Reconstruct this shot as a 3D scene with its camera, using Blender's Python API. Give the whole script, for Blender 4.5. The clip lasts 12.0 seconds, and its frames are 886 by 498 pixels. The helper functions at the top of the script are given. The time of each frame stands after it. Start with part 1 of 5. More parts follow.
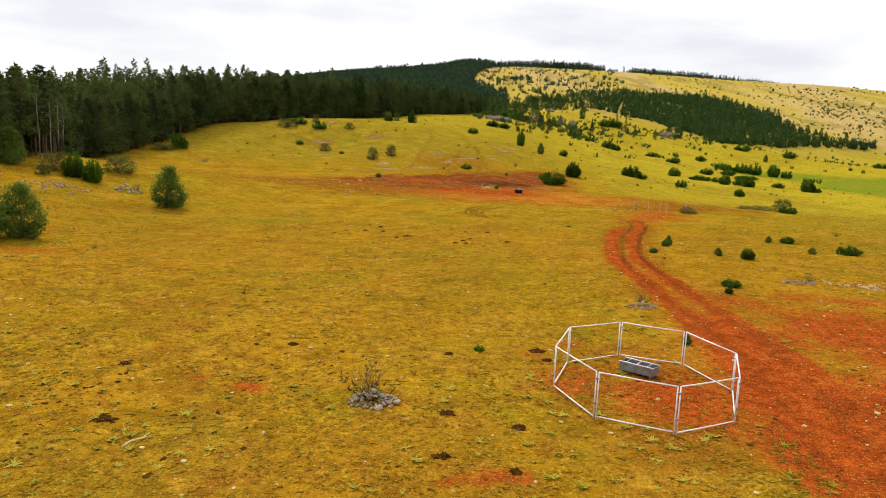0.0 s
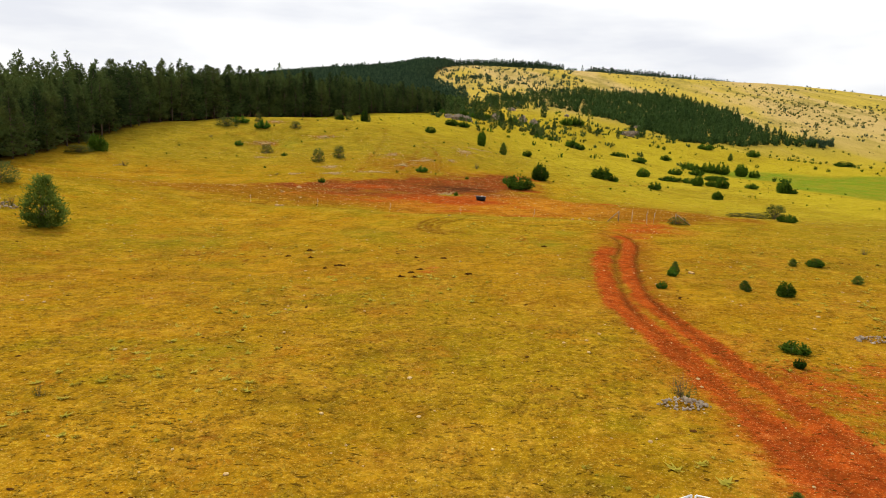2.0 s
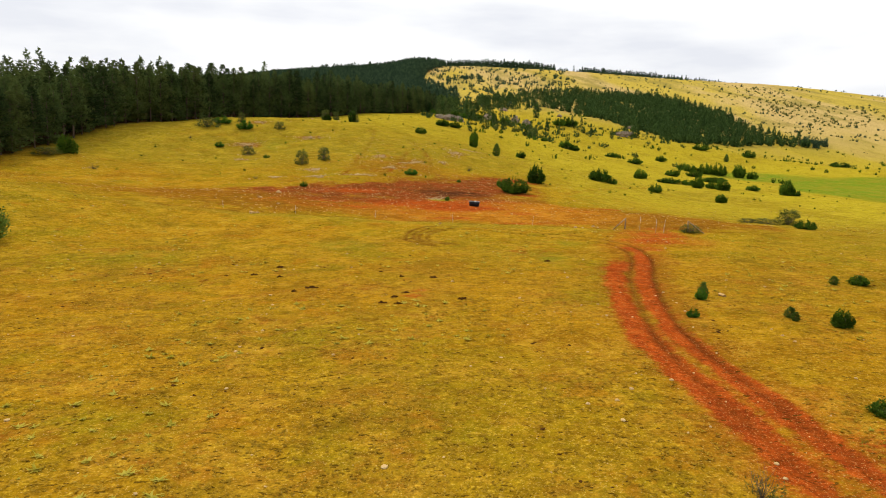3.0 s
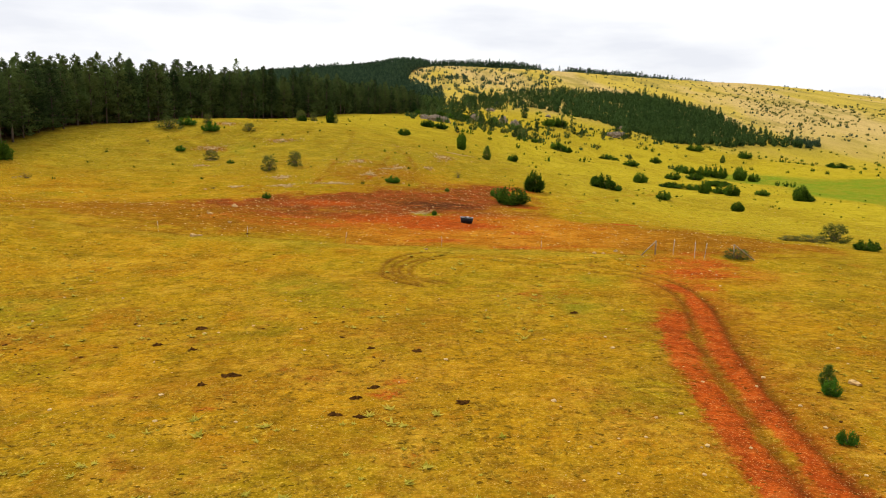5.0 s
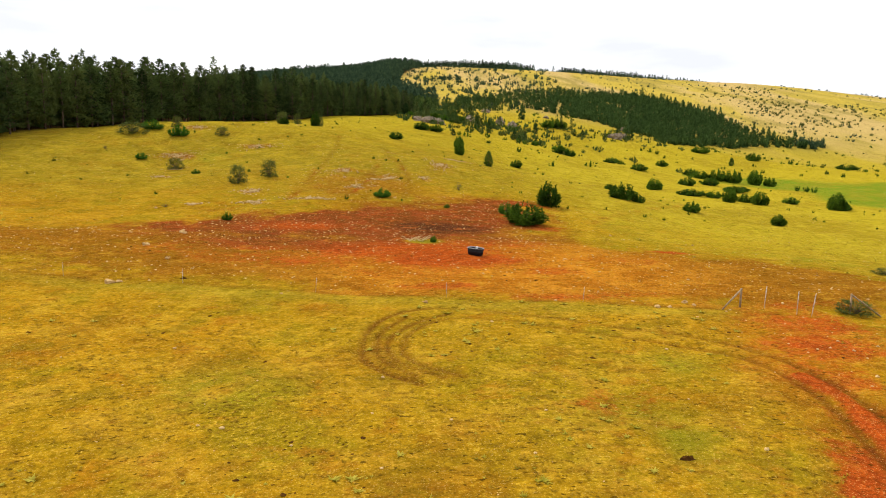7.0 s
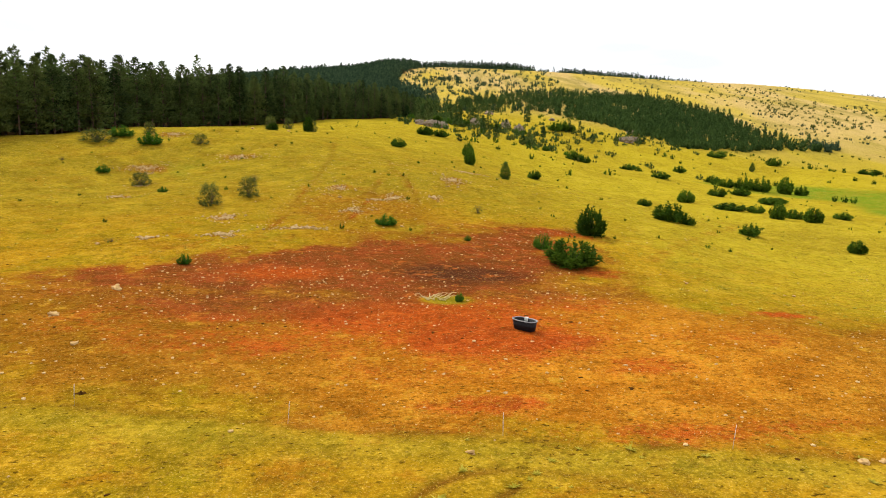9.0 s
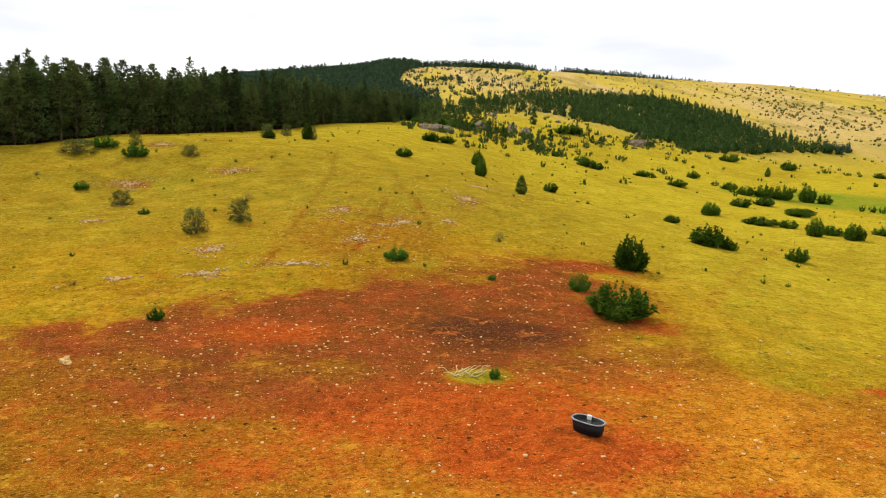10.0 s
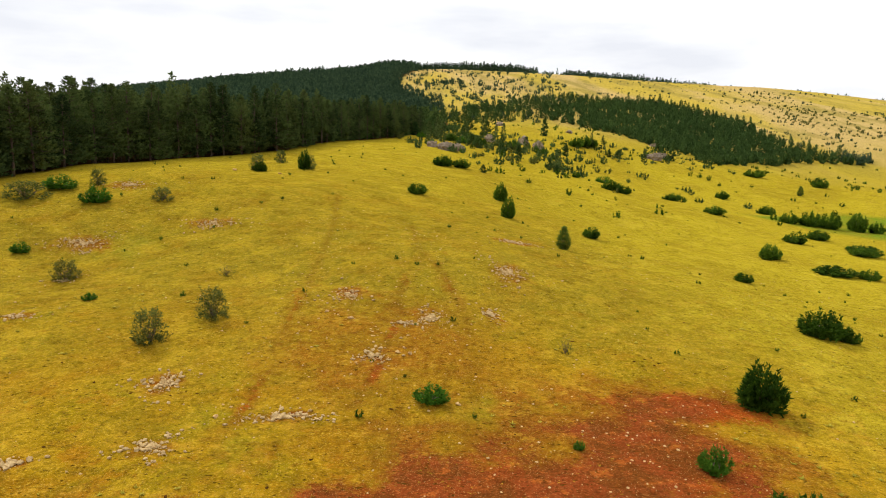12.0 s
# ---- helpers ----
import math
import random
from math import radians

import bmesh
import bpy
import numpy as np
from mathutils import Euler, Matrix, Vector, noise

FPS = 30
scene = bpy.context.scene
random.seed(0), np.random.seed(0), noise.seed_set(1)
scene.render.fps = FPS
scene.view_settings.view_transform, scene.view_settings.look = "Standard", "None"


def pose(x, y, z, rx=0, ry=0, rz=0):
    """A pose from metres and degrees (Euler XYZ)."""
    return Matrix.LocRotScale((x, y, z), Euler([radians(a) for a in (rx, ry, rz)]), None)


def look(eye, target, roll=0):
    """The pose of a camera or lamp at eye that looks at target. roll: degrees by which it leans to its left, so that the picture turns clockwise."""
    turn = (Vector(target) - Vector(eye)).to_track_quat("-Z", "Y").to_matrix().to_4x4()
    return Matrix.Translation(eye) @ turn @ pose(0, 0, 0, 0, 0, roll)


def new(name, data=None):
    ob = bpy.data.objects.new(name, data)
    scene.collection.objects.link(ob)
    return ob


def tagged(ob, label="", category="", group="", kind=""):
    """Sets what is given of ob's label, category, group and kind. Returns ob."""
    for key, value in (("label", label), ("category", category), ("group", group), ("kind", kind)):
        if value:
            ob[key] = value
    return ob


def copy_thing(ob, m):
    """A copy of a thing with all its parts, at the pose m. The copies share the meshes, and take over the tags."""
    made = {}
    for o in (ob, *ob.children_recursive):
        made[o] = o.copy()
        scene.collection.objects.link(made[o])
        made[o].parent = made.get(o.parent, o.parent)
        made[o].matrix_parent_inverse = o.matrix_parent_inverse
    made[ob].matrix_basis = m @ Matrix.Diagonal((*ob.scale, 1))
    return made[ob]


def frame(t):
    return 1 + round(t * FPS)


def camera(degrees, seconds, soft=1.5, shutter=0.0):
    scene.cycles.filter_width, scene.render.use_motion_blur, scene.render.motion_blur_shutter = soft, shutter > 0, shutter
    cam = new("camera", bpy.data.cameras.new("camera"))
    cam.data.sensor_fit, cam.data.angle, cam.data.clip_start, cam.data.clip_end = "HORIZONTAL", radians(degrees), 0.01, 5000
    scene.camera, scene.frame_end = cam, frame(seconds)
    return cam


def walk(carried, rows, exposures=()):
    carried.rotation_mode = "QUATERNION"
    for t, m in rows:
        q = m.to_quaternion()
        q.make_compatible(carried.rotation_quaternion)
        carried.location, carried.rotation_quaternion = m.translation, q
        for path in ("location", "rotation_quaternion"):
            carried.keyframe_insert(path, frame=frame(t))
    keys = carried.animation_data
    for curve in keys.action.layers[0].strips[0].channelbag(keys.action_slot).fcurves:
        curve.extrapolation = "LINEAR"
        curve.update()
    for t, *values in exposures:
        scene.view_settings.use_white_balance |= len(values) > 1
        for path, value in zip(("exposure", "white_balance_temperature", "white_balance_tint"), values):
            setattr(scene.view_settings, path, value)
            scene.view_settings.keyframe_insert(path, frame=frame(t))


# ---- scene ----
# ================= camera =================
SCALE, EYE = 105.0, 10.2
PATH = [
    (0.0, -.003, -.038, 0, 1.2, -9.5, -2.3), (0.5, 0, 0, 0, 0.4, -9.5, -2.3), (1.0, .003, .038, 0, -0.4, -9.5, -2.3),
    (1.5, .005, .075, -.001, -1.3, -9.4, -2.2), (2.0, .007, .11, -.001, -2, -9.4, -2.1), (2.5, .009, .145, -.002, -2.4, -9.3, -2.1),
    (3.0, .011, .182, -.002, -2.7, -9.3, -2), (5.0, .017, .33, 0, -3.9, -9.2, -1.8), (5.5, .019, .368, .002, -4.1, -9.2, -1.7),
    (6.0, .02, .409, .003, -4.3, -9.1, -1.7), (6.5, .021, .452, .004, -4.4, -9.1, -1.6), (8.5, .016, .633, .01, -4.7, -8.9, -1.5),
    (9.0, .013, .678, .017, -4.7, -9, -1.5), (9.5, .009, .729, .026, -4.7, -9.1, -1.5), (10.0, .004, .78, .036, -4.7, -9.1, -1.5),
    (10.5, -.002, .832, .047, -4.7, -9.1, -1.5), (11.0, -.007, .884, .059, -4.8, -9.1, -1.5), (11.5, -.012, .936, .073, -4.9, -9.1, -1.6),
    (12.0, -.017, .989, .089, -4.9, -9.1, -1.6)]
cam = camera(64.0, 12.0, soft=1.0)
walk(cam, [(t, pose(SCALE * x, SCALE * y, EYE + SCALE * z, 90 + p, r, w)) for t, x, y, z, w, p, r in PATH],
     exposures=[(0.0, -0.04), (1.5, -0.08), (3.0, -0.06), (6.0, 0.03), (8.5, 0.19), (10.0, 0.09), (12.0, 0.0)])

# ================= world and light =================
SUN_ELEVATION, SUN_TURN = radians(44.5), radians(-28.6)


def overcast_world():
    w = bpy.data.worlds.new("overcast_sky")
    scene.world = w
    w.use_nodes = True
    nt = w.node_tree
    nt.nodes.clear()
    N, L = nt.nodes.new, nt.links.new
    out, bg = N("ShaderNodeOutputWorld"), N("ShaderNodeBackground")
    sky = N("ShaderNodeTexSky")
    sky.sky_type, sky.sun_disc = "NISHITA", False
    sky.sun_elevation, sky.sun_rotation = SUN_ELEVATION, SUN_TURN
    co = N("ShaderNodeTexCoord")
    sep = N("ShaderNodeSeparateXYZ")
    L(co.outputs["Generated"], sep.inputs[0])
    # overcast: brighter towards the zenith
    up = N("ShaderNodeMapRange")
    up.inputs["From Min"].default_value, up.inputs["From Max"].default_value = 0.0, 0.9
    up.inputs["To Min"].default_value, up.inputs["To Max"].default_value = 1.12, 1.2
    L(sep.outputs["Z"], up.inputs["Value"])
    # flat cloud banks, stretched sideways
    mp = N("ShaderNodeMapping")
    mp.inputs["Scale"].default_value = (1.0, 1.0, 4.5)
    mp.inputs["Location"].default_value = (0.63, 0.2, 0.35)
    L(co.outputs["Generated"], mp.inputs["Vector"])
    cl = N("ShaderNodeTexNoise")
    cl.inputs["Scale"].default_value, cl.inputs["Detail"].default_value, cl.inputs["Roughness"].default_value = 2.6, 5.0, 0.5
    L(mp.outputs[0], cl.inputs["Vector"])
    ramp = N("ShaderNodeValToRGB")
    ramp.color_ramp.elements[0].position, ramp.color_ramp.elements[0].color = 0.33, (0.78, 0.795, 0.85, 1)
    ramp.color_ramp.elements[1].position, ramp.color_ramp.elements[1].color = 0.50, (1.0, 1.0, 1.0, 1)
    L(cl.outputs["Fac"], ramp.inputs["Fac"])
    mul = N("ShaderNodeVectorMath")
    mul.operation = "SCALE"
    L(ramp.outputs["Color"], mul.inputs[0])
    L(up.outputs[0], mul.inputs["Scale"])
    dim = N("ShaderNodeVectorMath")
    dim.operation = "SCALE"
    dim.inputs["Scale"].default_value = 0.1
    L(sky.outputs[0], dim.inputs[0])
    mix = N("ShaderNodeMix")
    mix.data_type = "RGBA"
    mix.inputs["Factor"].default_value = 0.95
    L(dim.outputs[0], mix.inputs[6])
    L(mul.outputs[0], mix.inputs[7])
    L(mix.outputs[2], bg.inputs["Color"])
    bg.inputs["Strength"].default_value = 1.0
    L(bg.outputs[0], out.inputs["Surface"])


overcast_world()
sun = new("sun", bpy.data.lights.new("sun", "SUN"))
sun.data.energy, sun.data.angle, sun.data.color = 3.0, radians(14), (1.0, 0.93, 0.82)
sun.matrix_world = look((-36, 66, 74), (0, 0, 0))


# ================= materials =================
class Nodes:
    """Small helper that chains shader nodes."""

    def __init__(self, name):
        self.mat = bpy.data.materials.new(name)
        self.mat.use_nodes = True
        self.tree = self.mat.node_tree
        self.bsdf = self.tree.nodes["Principled BSDF"]
        self.geo = self.tree.nodes.new("ShaderNodeNewGeometry")
        self.info = self.tree.nodes.new("ShaderNodeObjectInfo")

    def link(self, a, b):
        self.tree.links.new(a, b)

    def noise(self, scale, detail=3.0, rough=0.6, coord=None, stretch=None):
        n = self.tree.nodes.new("ShaderNodeTexNoise")
        n.inputs["Scale"].default_value, n.inputs["Detail"].default_value, n.inputs["Roughness"].default_value = scale, detail, rough
        src = coord or self.geo.outputs["Position"]
        if stretch:
            m = self.tree.nodes.new("ShaderNodeMapping")
            m.inputs["Scale"].default_value = stretch
            self.link(src, m.inputs["Vector"])
            src = m.outputs[0]
        self.link(src, n.inputs["Vector"])
        return n.outputs["Fac"]

    def band(self, value, lo, hi, a=0.0, b=1.0):
        n = self.tree.nodes.new("ShaderNodeMapRange")
        n.interpolation_type = "SMOOTHSTEP"
        for key, v in (("From Min", lo), ("From Max", hi), ("To Min", a), ("To Max", b)):
            n.inputs[key].default_value = v
        self.link(value, n.inputs["Value"])
        return n.outputs[0]

    def math(self, op, a, b):
        n = self.tree.nodes.new("ShaderNodeMath")
        n.operation = op
        for i, v in enumerate((a, b)):
            if isinstance(v, (int, float)):
                n.inputs[i].default_value = v
            else:
                self.link(v, n.inputs[i])
        return n.outputs[0]

    def mix(self, fac, a, b, blend="MIX"):
        n = self.tree.nodes.new("ShaderNodeMix")
        n.data_type, n.blend_type = "RGBA", blend
        for sock, v in ((n.inputs[0], fac), (n.inputs[6], a), (n.inputs[7], b)):
            if isinstance(v, (int, float)):
                sock.default_value = v
            elif isinstance(v, tuple):
                sock.default_value = (*v, 1)
            else:
                self.link(v, sock)
        return n.outputs[2]

    def attr(self, name):
        n = self.tree.nodes.new("ShaderNodeAttribute")
        n.attribute_name = name
        return n.outputs["Fac"]

    def bump(self, height, strength, dist):
        n = self.tree.nodes.new("ShaderNodeBump")
        n.inputs["Strength"].default_value, n.inputs["Distance"].default_value = strength, dist
        self.link(height, n.inputs["Height"])
        self.link(n.outputs[0], self.bsdf.inputs["Normal"])

    def done(self, color, rough=0.8, metal=0.0, spec=0.3):
        if isinstance(color, tuple):
            self.bsdf.inputs["Base Color"].default_value = (*color, 1)
        else:
            self.link(color, self.bsdf.inputs["Base Color"])
        if isinstance(rough, float):
            self.bsdf.inputs["Roughness"].default_value = rough
        else:
            self.link(rough, self.bsdf.inputs["Roughness"])
        self.bsdf.inputs["Metallic"].default_value = metal
        self.bsdf.inputs["Specular IOR Level"].default_value = spec
        return self.mat


def ground_material():
    m = Nodes("pasture_and_red_earth")
    big, mid = m.noise(0.035, 4), m.noise(0.25, 5, 0.65)
    small, fine = m.noise(1.3, 4, 0.7), m.noise(4.5, 3, 0.7)
    grain = m.noise(16.0, 2, 0.7)
    fleck = m.noise(2.6, 2, 0.5, None, (1.0, 1.7, 1.0))
    gold, olive, straw = (0.350, 0.176, 0.007), (0.265, 0.166, 0.006), (0.49, 0.305, 0.022)
    grass = m.mix(m.band(big, 0.38, 0.60), gold, olive)
    grass = m.mix(m.band(mid, 0.47, 0.68, 0, 0.55), grass, straw)
    grass = m.mix(m.band(mid, 0.46, 0.33, 0, 0.6), grass, (0.255, 0.112, 0.007))
    blot = m.noise(0.11, 4, 0.6, None, (1.0, 1.0, 1.0))
    grass = m.mix(m.band(blot, 0.53, 0.64, 0, 0.75), grass, (0.245, 0.112, 0.006))
    grass = m.mix(m.band(blot, 0.46, 0.36, 0, 0.7), grass, (0.225, 0.165, 0.006))
    grass = m.mix(m.band(small, 0.50, 0.64, 0, 0.42), grass, (0.125, 0.088, 0.004))
    grass = m.mix(m.band(fine, 0.53, 0.68, 0, 0.75), grass, straw)
    grass = m.mix(m.band(m.noise(0.19, 5, 0.7), 0.53, 0.63, 0, 0.5), grass, (0.165, 0.108, 0.006))
    grass = m.mix(m.band(m.noise(0.33, 4, 0.7), 0.56, 0.66, 0, 0.5), grass, (0.31, 0.115, 0.007))
    lush = m.math("MULTIPLY", m.attr("lush"), m.band(mid, 0.3, 0.55, 0.65, 1.0))
    turf = m.mix(m.band(small, 0.42, 0.60), (0.275, 0.198, 0.013), (0.205, 0.158, 0.011))
    turf = m.mix(m.band(blot, 0.50, 0.62, 0, 0.6), turf, (0.285, 0.175, 0.011))
    turf = m.mix(m.band(m.noise(0.5, 3, 0.6), 0.50, 0.64, 0, 0.5), turf, (0.16, 0.130, 0.008))
    turf = m.mix(m.band(mid, 0.50, 0.62, 0, 0.6), turf, (0.385, 0.270, 0.015))
    turf = m.mix(m.band(fine, 0.52, 0.68, 0, 0.7), turf, (0.38, 0.265, 0.026))
    turf = m.mix(m.band(m.noise(0.23, 5, 0.7), 0.52, 0.63, 0, 0.65), turf, (0.175, 0.118, 0.008))
    grass = m.mix(lush, grass, turf)
    # right-hand slope: drier yellow grass, its sunnier look put into the colour
    dry = m.mix(m.band(small, 0.40, 0.62), (0.415, 0.325, 0.018), (0.325, 0.250, 0.013))
    dry = m.mix(m.band(m.noise(0.23, 5, 0.7), 0.52, 0.64, 0, 0.55), dry, (0.265, 0.205, 0.012))
    # broad dark folds: shading of the relief put into the grass colour
    dry = m.mix(m.band(m.noise(0.045, 4, 0.6, None, (1.0, 0.6, 1.0)), 0.48, 0.64, 0, 0.55), dry, (0.245, 0.175, 0.011))
    dry = m.mix(m.band(mid, 0.52, 0.64, 0, 0.5), dry, (0.49, 0.385, 0.030))
    grass = m.mix(m.attr("dry"), grass, dry)
    # far slopes: tan and yellow-green grass, distance haze put into the pale tones
    slant = (1.0, 0.2, 1.0)
    grass = m.mix(m.attr("pale"), grass, m.mix(m.band(m.noise(0.03, 6, 0.7, None, slant), 0.46, 0.62, 0, 0.7), m.mix(m.band(m.noise(0.012, 4, 0.6, None, slant), 0.42, 0.58), (0.47, 0.335, 0.120), (0.43, 0.320, 0.050)), (0.235, 0.190, 0.045)))
    grass = m.mix(m.attr("meadow"), grass, m.mix(m.band(m.noise(0.1, 4, 0.7), 0.40, 0.62), m.mix(m.band(small, 0.35, 0.65), (0.115, 0.190, 0.010), (0.165, 0.220, 0.014)), (0.21, 0.205, 0.014)))
    # trodden: khaki-brown, golden orange where the herd stands most
    edge = m.math("ADD", m.math("MULTIPLY", m.math("SUBTRACT", mid, 0.5), 1.2), m.math("MULTIPLY", m.math("SUBTRACT", small, 0.5), 0.9))
    trod = m.band(m.math("ADD", m.attr("trodden"), edge), 0.15, 0.80)
    khaki = m.mix(m.band(mid, 0.38, 0.62), (0.185, 0.067, 0.005), (0.262, 0.102, 0.008))
    golden = m.mix(m.band(mid, 0.38, 0.62), (0.345, 0.108, 0.007), (0.49, 0.185, 0.014))
    ochre = m.mix(m.attr("golden"), khaki, golden)
    ochre = m.mix(m.band(m.attr("dung"), 0.02, 0.5, 0, 0.8), ochre, m.mix(m.band(mid, 0.40, 0.60), (0.185, 0.058, 0.008), (0.25, 0.085, 0.009)))
    ochre = m.mix(m.band(small, 0.50, 0.68, 0, 0.35), ochre, (0.135, 0.052, 0.005))
    ochre = m.mix(m.band(fine, 0.50, 0.66, 0, 0.45), ochre, (0.145, 0.052, 0.005))
    ochre = m.mix(m.band(fine, 0.46, 0.34, 0, 0.45), ochre, (0.44, 0.25, 0.035))
    col = m.mix(m.math("MULTIPLY", trod, 0.92), grass, ochre)
    hoof = m.noise(3.3, 2, 0.5, None, (1.0, 1.3, 1.0))
    col = m.mix(m.math("MULTIPLY", trod, m.band(hoof, 0.60, 0.66, 0, 0.5)), col, (0.085, 0.026, 0.003))
    # bare red earth
    rough_edge = m.math("ADD", edge, m.math("MULTIPLY", m.math("SUBTRACT", fine, 0.5), 0.7))
    bare = m.band(m.math("ADD", m.attr("soil"), rough_edge), 0.18, 0.82)
    red = m.mix(m.band(small, 0.36, 0.64), (0.275, 0.042, 0.007), (0.385, 0.072, 0.009))
    red = m.mix(m.band(fine, 0.50, 0.68, 0, 0.5), red, (0.165, 0.030, 0.006))
    patch = m.noise(0.45, 4, 0.6)
    red = m.mix(m.band(patch, 0.50, 0.62, 0, 0.5), red, (0.200, 0.036, 0.007))
    brown = m.mix(m.band(patch, 0.40, 0.60), (0.225, 0.048, 0.012), (0.155, 0.044, 0.009))
    brown = m.mix(m.band(fine, 0.50, 0.66, 0, 0.5), brown, (0.080, 0.024, 0.007))
    red = m.mix(m.band(m.attr("dung"), 0.0, 0.5), red, brown)
    red = m.mix(m.band(m.attr("dung"), 0.5, 1.0, 0, 0.85), red, (0.050, 0.018, 0.010))
    red = m.mix(m.band(hoof, 0.60, 0.66, 0, 0.5), red, (0.085, 0.020, 0.005))
    red = m.mix(m.band(grain, 0.55, 0.68, 0, 0.3), red, (0.46, 0.14, 0.03))
    col = m.mix(bare, col, red)
    # clumps and hollows a step across: shade painted into hollows, pale trodden straw
    clump = m.noise(0.62, 6, 0.78, None, (1.0, 1.25, 1.0))
    open_turf = m.math("SUBTRACT", 1.0, m.attr("pale"))
    col = m.mix(m.math("MULTIPLY", open_turf, m.band(clump, 0.54, 0.63, 0, 0.42)), col, m.mix(bare, m.mix(trod, (0.105, 0.066, 0.004), (0.130, 0.048, 0.004)), (0.150, 0.030, 0.005)))
    col = m.mix(m.math("MULTIPLY", open_turf, m.band(clump, 0.45, 0.36, 0, 0.55)), col, m.mix(bare, m.mix(m.attr("lush"), (0.46, 0.255, 0.020), (0.39, 0.270, 0.026)), (0.44, 0.115, 0.018)))
    # tyre ruts: packed, smooth and dark
    col = m.mix(m.math("MULTIPLY", m.attr("rut"), m.band(mid, 0.35, 0.6, 0.85, 1.0)), col, m.mix(bare, (0.125, 0.044, 0.006), (0.100, 0.026, 0.005)))
    # pebbles, blades and droppings too small to stand up; flecks also paint tiny shadows
    col = m.mix(m.band(grain, 0.60, 0.72, 0, 0.6), col, (0.50, 0.36, 0.12))
    col = m.mix(m.band(grain, 0.42, 0.30, 0, 0.3), col, (0.07, 0.040, 0.004))
    col = m.mix(m.band(fleck, 0.655, 0.70, 0, 0.8), col, (0.055, 0.030, 0.004))
    relief = m.math("ADD", m.math("ADD", m.math("MULTIPLY", clump, -0.9), m.math("MULTIPLY", small, 0.5)), m.math("ADD", m.math("MULTIPLY", fine, 0.35), m.math("MULTIPLY", grain, 0.2)))
    m.bump(relief, 0.8, 0.22)
    litter = m.mix(m.band(small, 0.4, 0.6), (0.040, 0.024, 0.010), (0.075, 0.045, 0.016))
    col = m.mix(m.attr("litter"), col, litter)
    tone = m.math("ADD", m.math("MULTIPLY", m.band(m.noise(2.2, 3, 0.75), 0.33, 0.67), 0.30), m.math("MULTIPLY", m.band(m.noise(8.0, 3, 0.75), 0.33, 0.67), 0.36))
    shade = m.tree.nodes.new("ShaderNodeCombineColor")
    value = m.math("ADD", tone, 0.65)
    for i in range(3):
        m.link(value, shade.inputs[i])
    col = m.mix(1.0, col, shade.outputs[0], "MULTIPLY")
    return m.done(col, 1.0, 0, 0.0)


def leaf_material(name, dark, light, tint=(0.3, 0.3, 0.02), tint_share=0.2, through_share=0.3):
    m = Nodes(name)
    isl = m.geo.outputs["Random Per Island"]
    col = m.mix(isl, dark, light)
    col = m.mix(m.math("MULTIPLY", m.band(m.info.outputs["Random"], 0.2, 1.0), tint_share), col, tint)
    col = m.mix(m.band(m.info.outputs["Random"], 0.0, 0.45, 0.55, 0.0), col, dark)
    n = m.noise(0.22, 2)
    col = m.mix(m.band(n, 0.48, 0.66, 0, 0.6), col, light)
    col = m.mix(m.band(n, 0.48, 0.34, 0, 0.6), col, dark)
    # light shines through thin leaves and blades
    glow = m.tree.nodes.new("ShaderNodeBsdfTranslucent")
    m.link(col, glow.inputs["Color"])
    both = m.tree.nodes.new("ShaderNodeMixShader")
    both.inputs[0].default_value = through_share
    m.link(m.bsdf.outputs[0], both.inputs[1])
    m.link(glow.outputs[0], both.inputs[2])
    m.link(both.outputs[0], m.tree.nodes["Material Output"].inputs["Surface"])
    return m.done(col, 0.85, 0, 0.04)


def bark_material(name, a, b):
    m = Nodes(name)
    n = m.noise(6.0, 4, 0.7, None, (1, 1, 0.25))
    m.bump(n, 0.8, 0.03)
    return m.done(m.mix(m.band(n, 0.35, 0.65), a, b), 0.9, 0, 0.15)


def stone_material(name, a, b, stain):
    m = Nodes(name)
    n, f = m.noise(2.5, 5, 0.7), m.noise(14.0, 3, 0.7)
    col = m.mix(m.band(n, 0.35, 0.65), a, b)
    col = m.mix(m.math("MULTIPLY", m.geo.outputs["Random Per Island"], 0.5), col, stain)
    col = m.mix(m.band(f, 0.55, 0.75, 0, 0.5), col, (0.12, 0.10, 0.075))
    m.bump(m.math("ADD", n, f), 0.7, 0.05)
    return m.done(col, 0.95, 0, 0.05)


def plain_material(name, a, b, scale, rough, metal=0.0, spec=0.4, bump=0.2):
    m = Nodes(name)
    n = m.noise(scale, 4, 0.65)
    m.bump(n, bump, 0.01)
    return m.done(m.mix(m.band(n, 0.35, 0.7), a, b), rough, metal, spec)


def steel_material():
    m = Nodes("galvanised_steel")
    n, f = m.noise(5.0, 4, 0.7), m.noise(40.0, 2)
    col = m.mix(m.band(n, 0.4, 0.7), (0.70, 0.71, 0.71), (0.84, 0.84, 0.83))
    col = m.mix(m.band(f, 0.6, 0.8, 0, 0.3), col, (0.35, 0.30, 0.26))
    return m.done(col, m.band(n, 0.3, 0.7, 0.4, 0.65), 0.2, 0.5)


def water_material():
    m = Nodes("trough_water")
    m.bump(m.noise(6.0, 2), 0.1, 0.01)
    return m.done((0.03, 0.032, 0.03), 0.05, 0, 0.6)


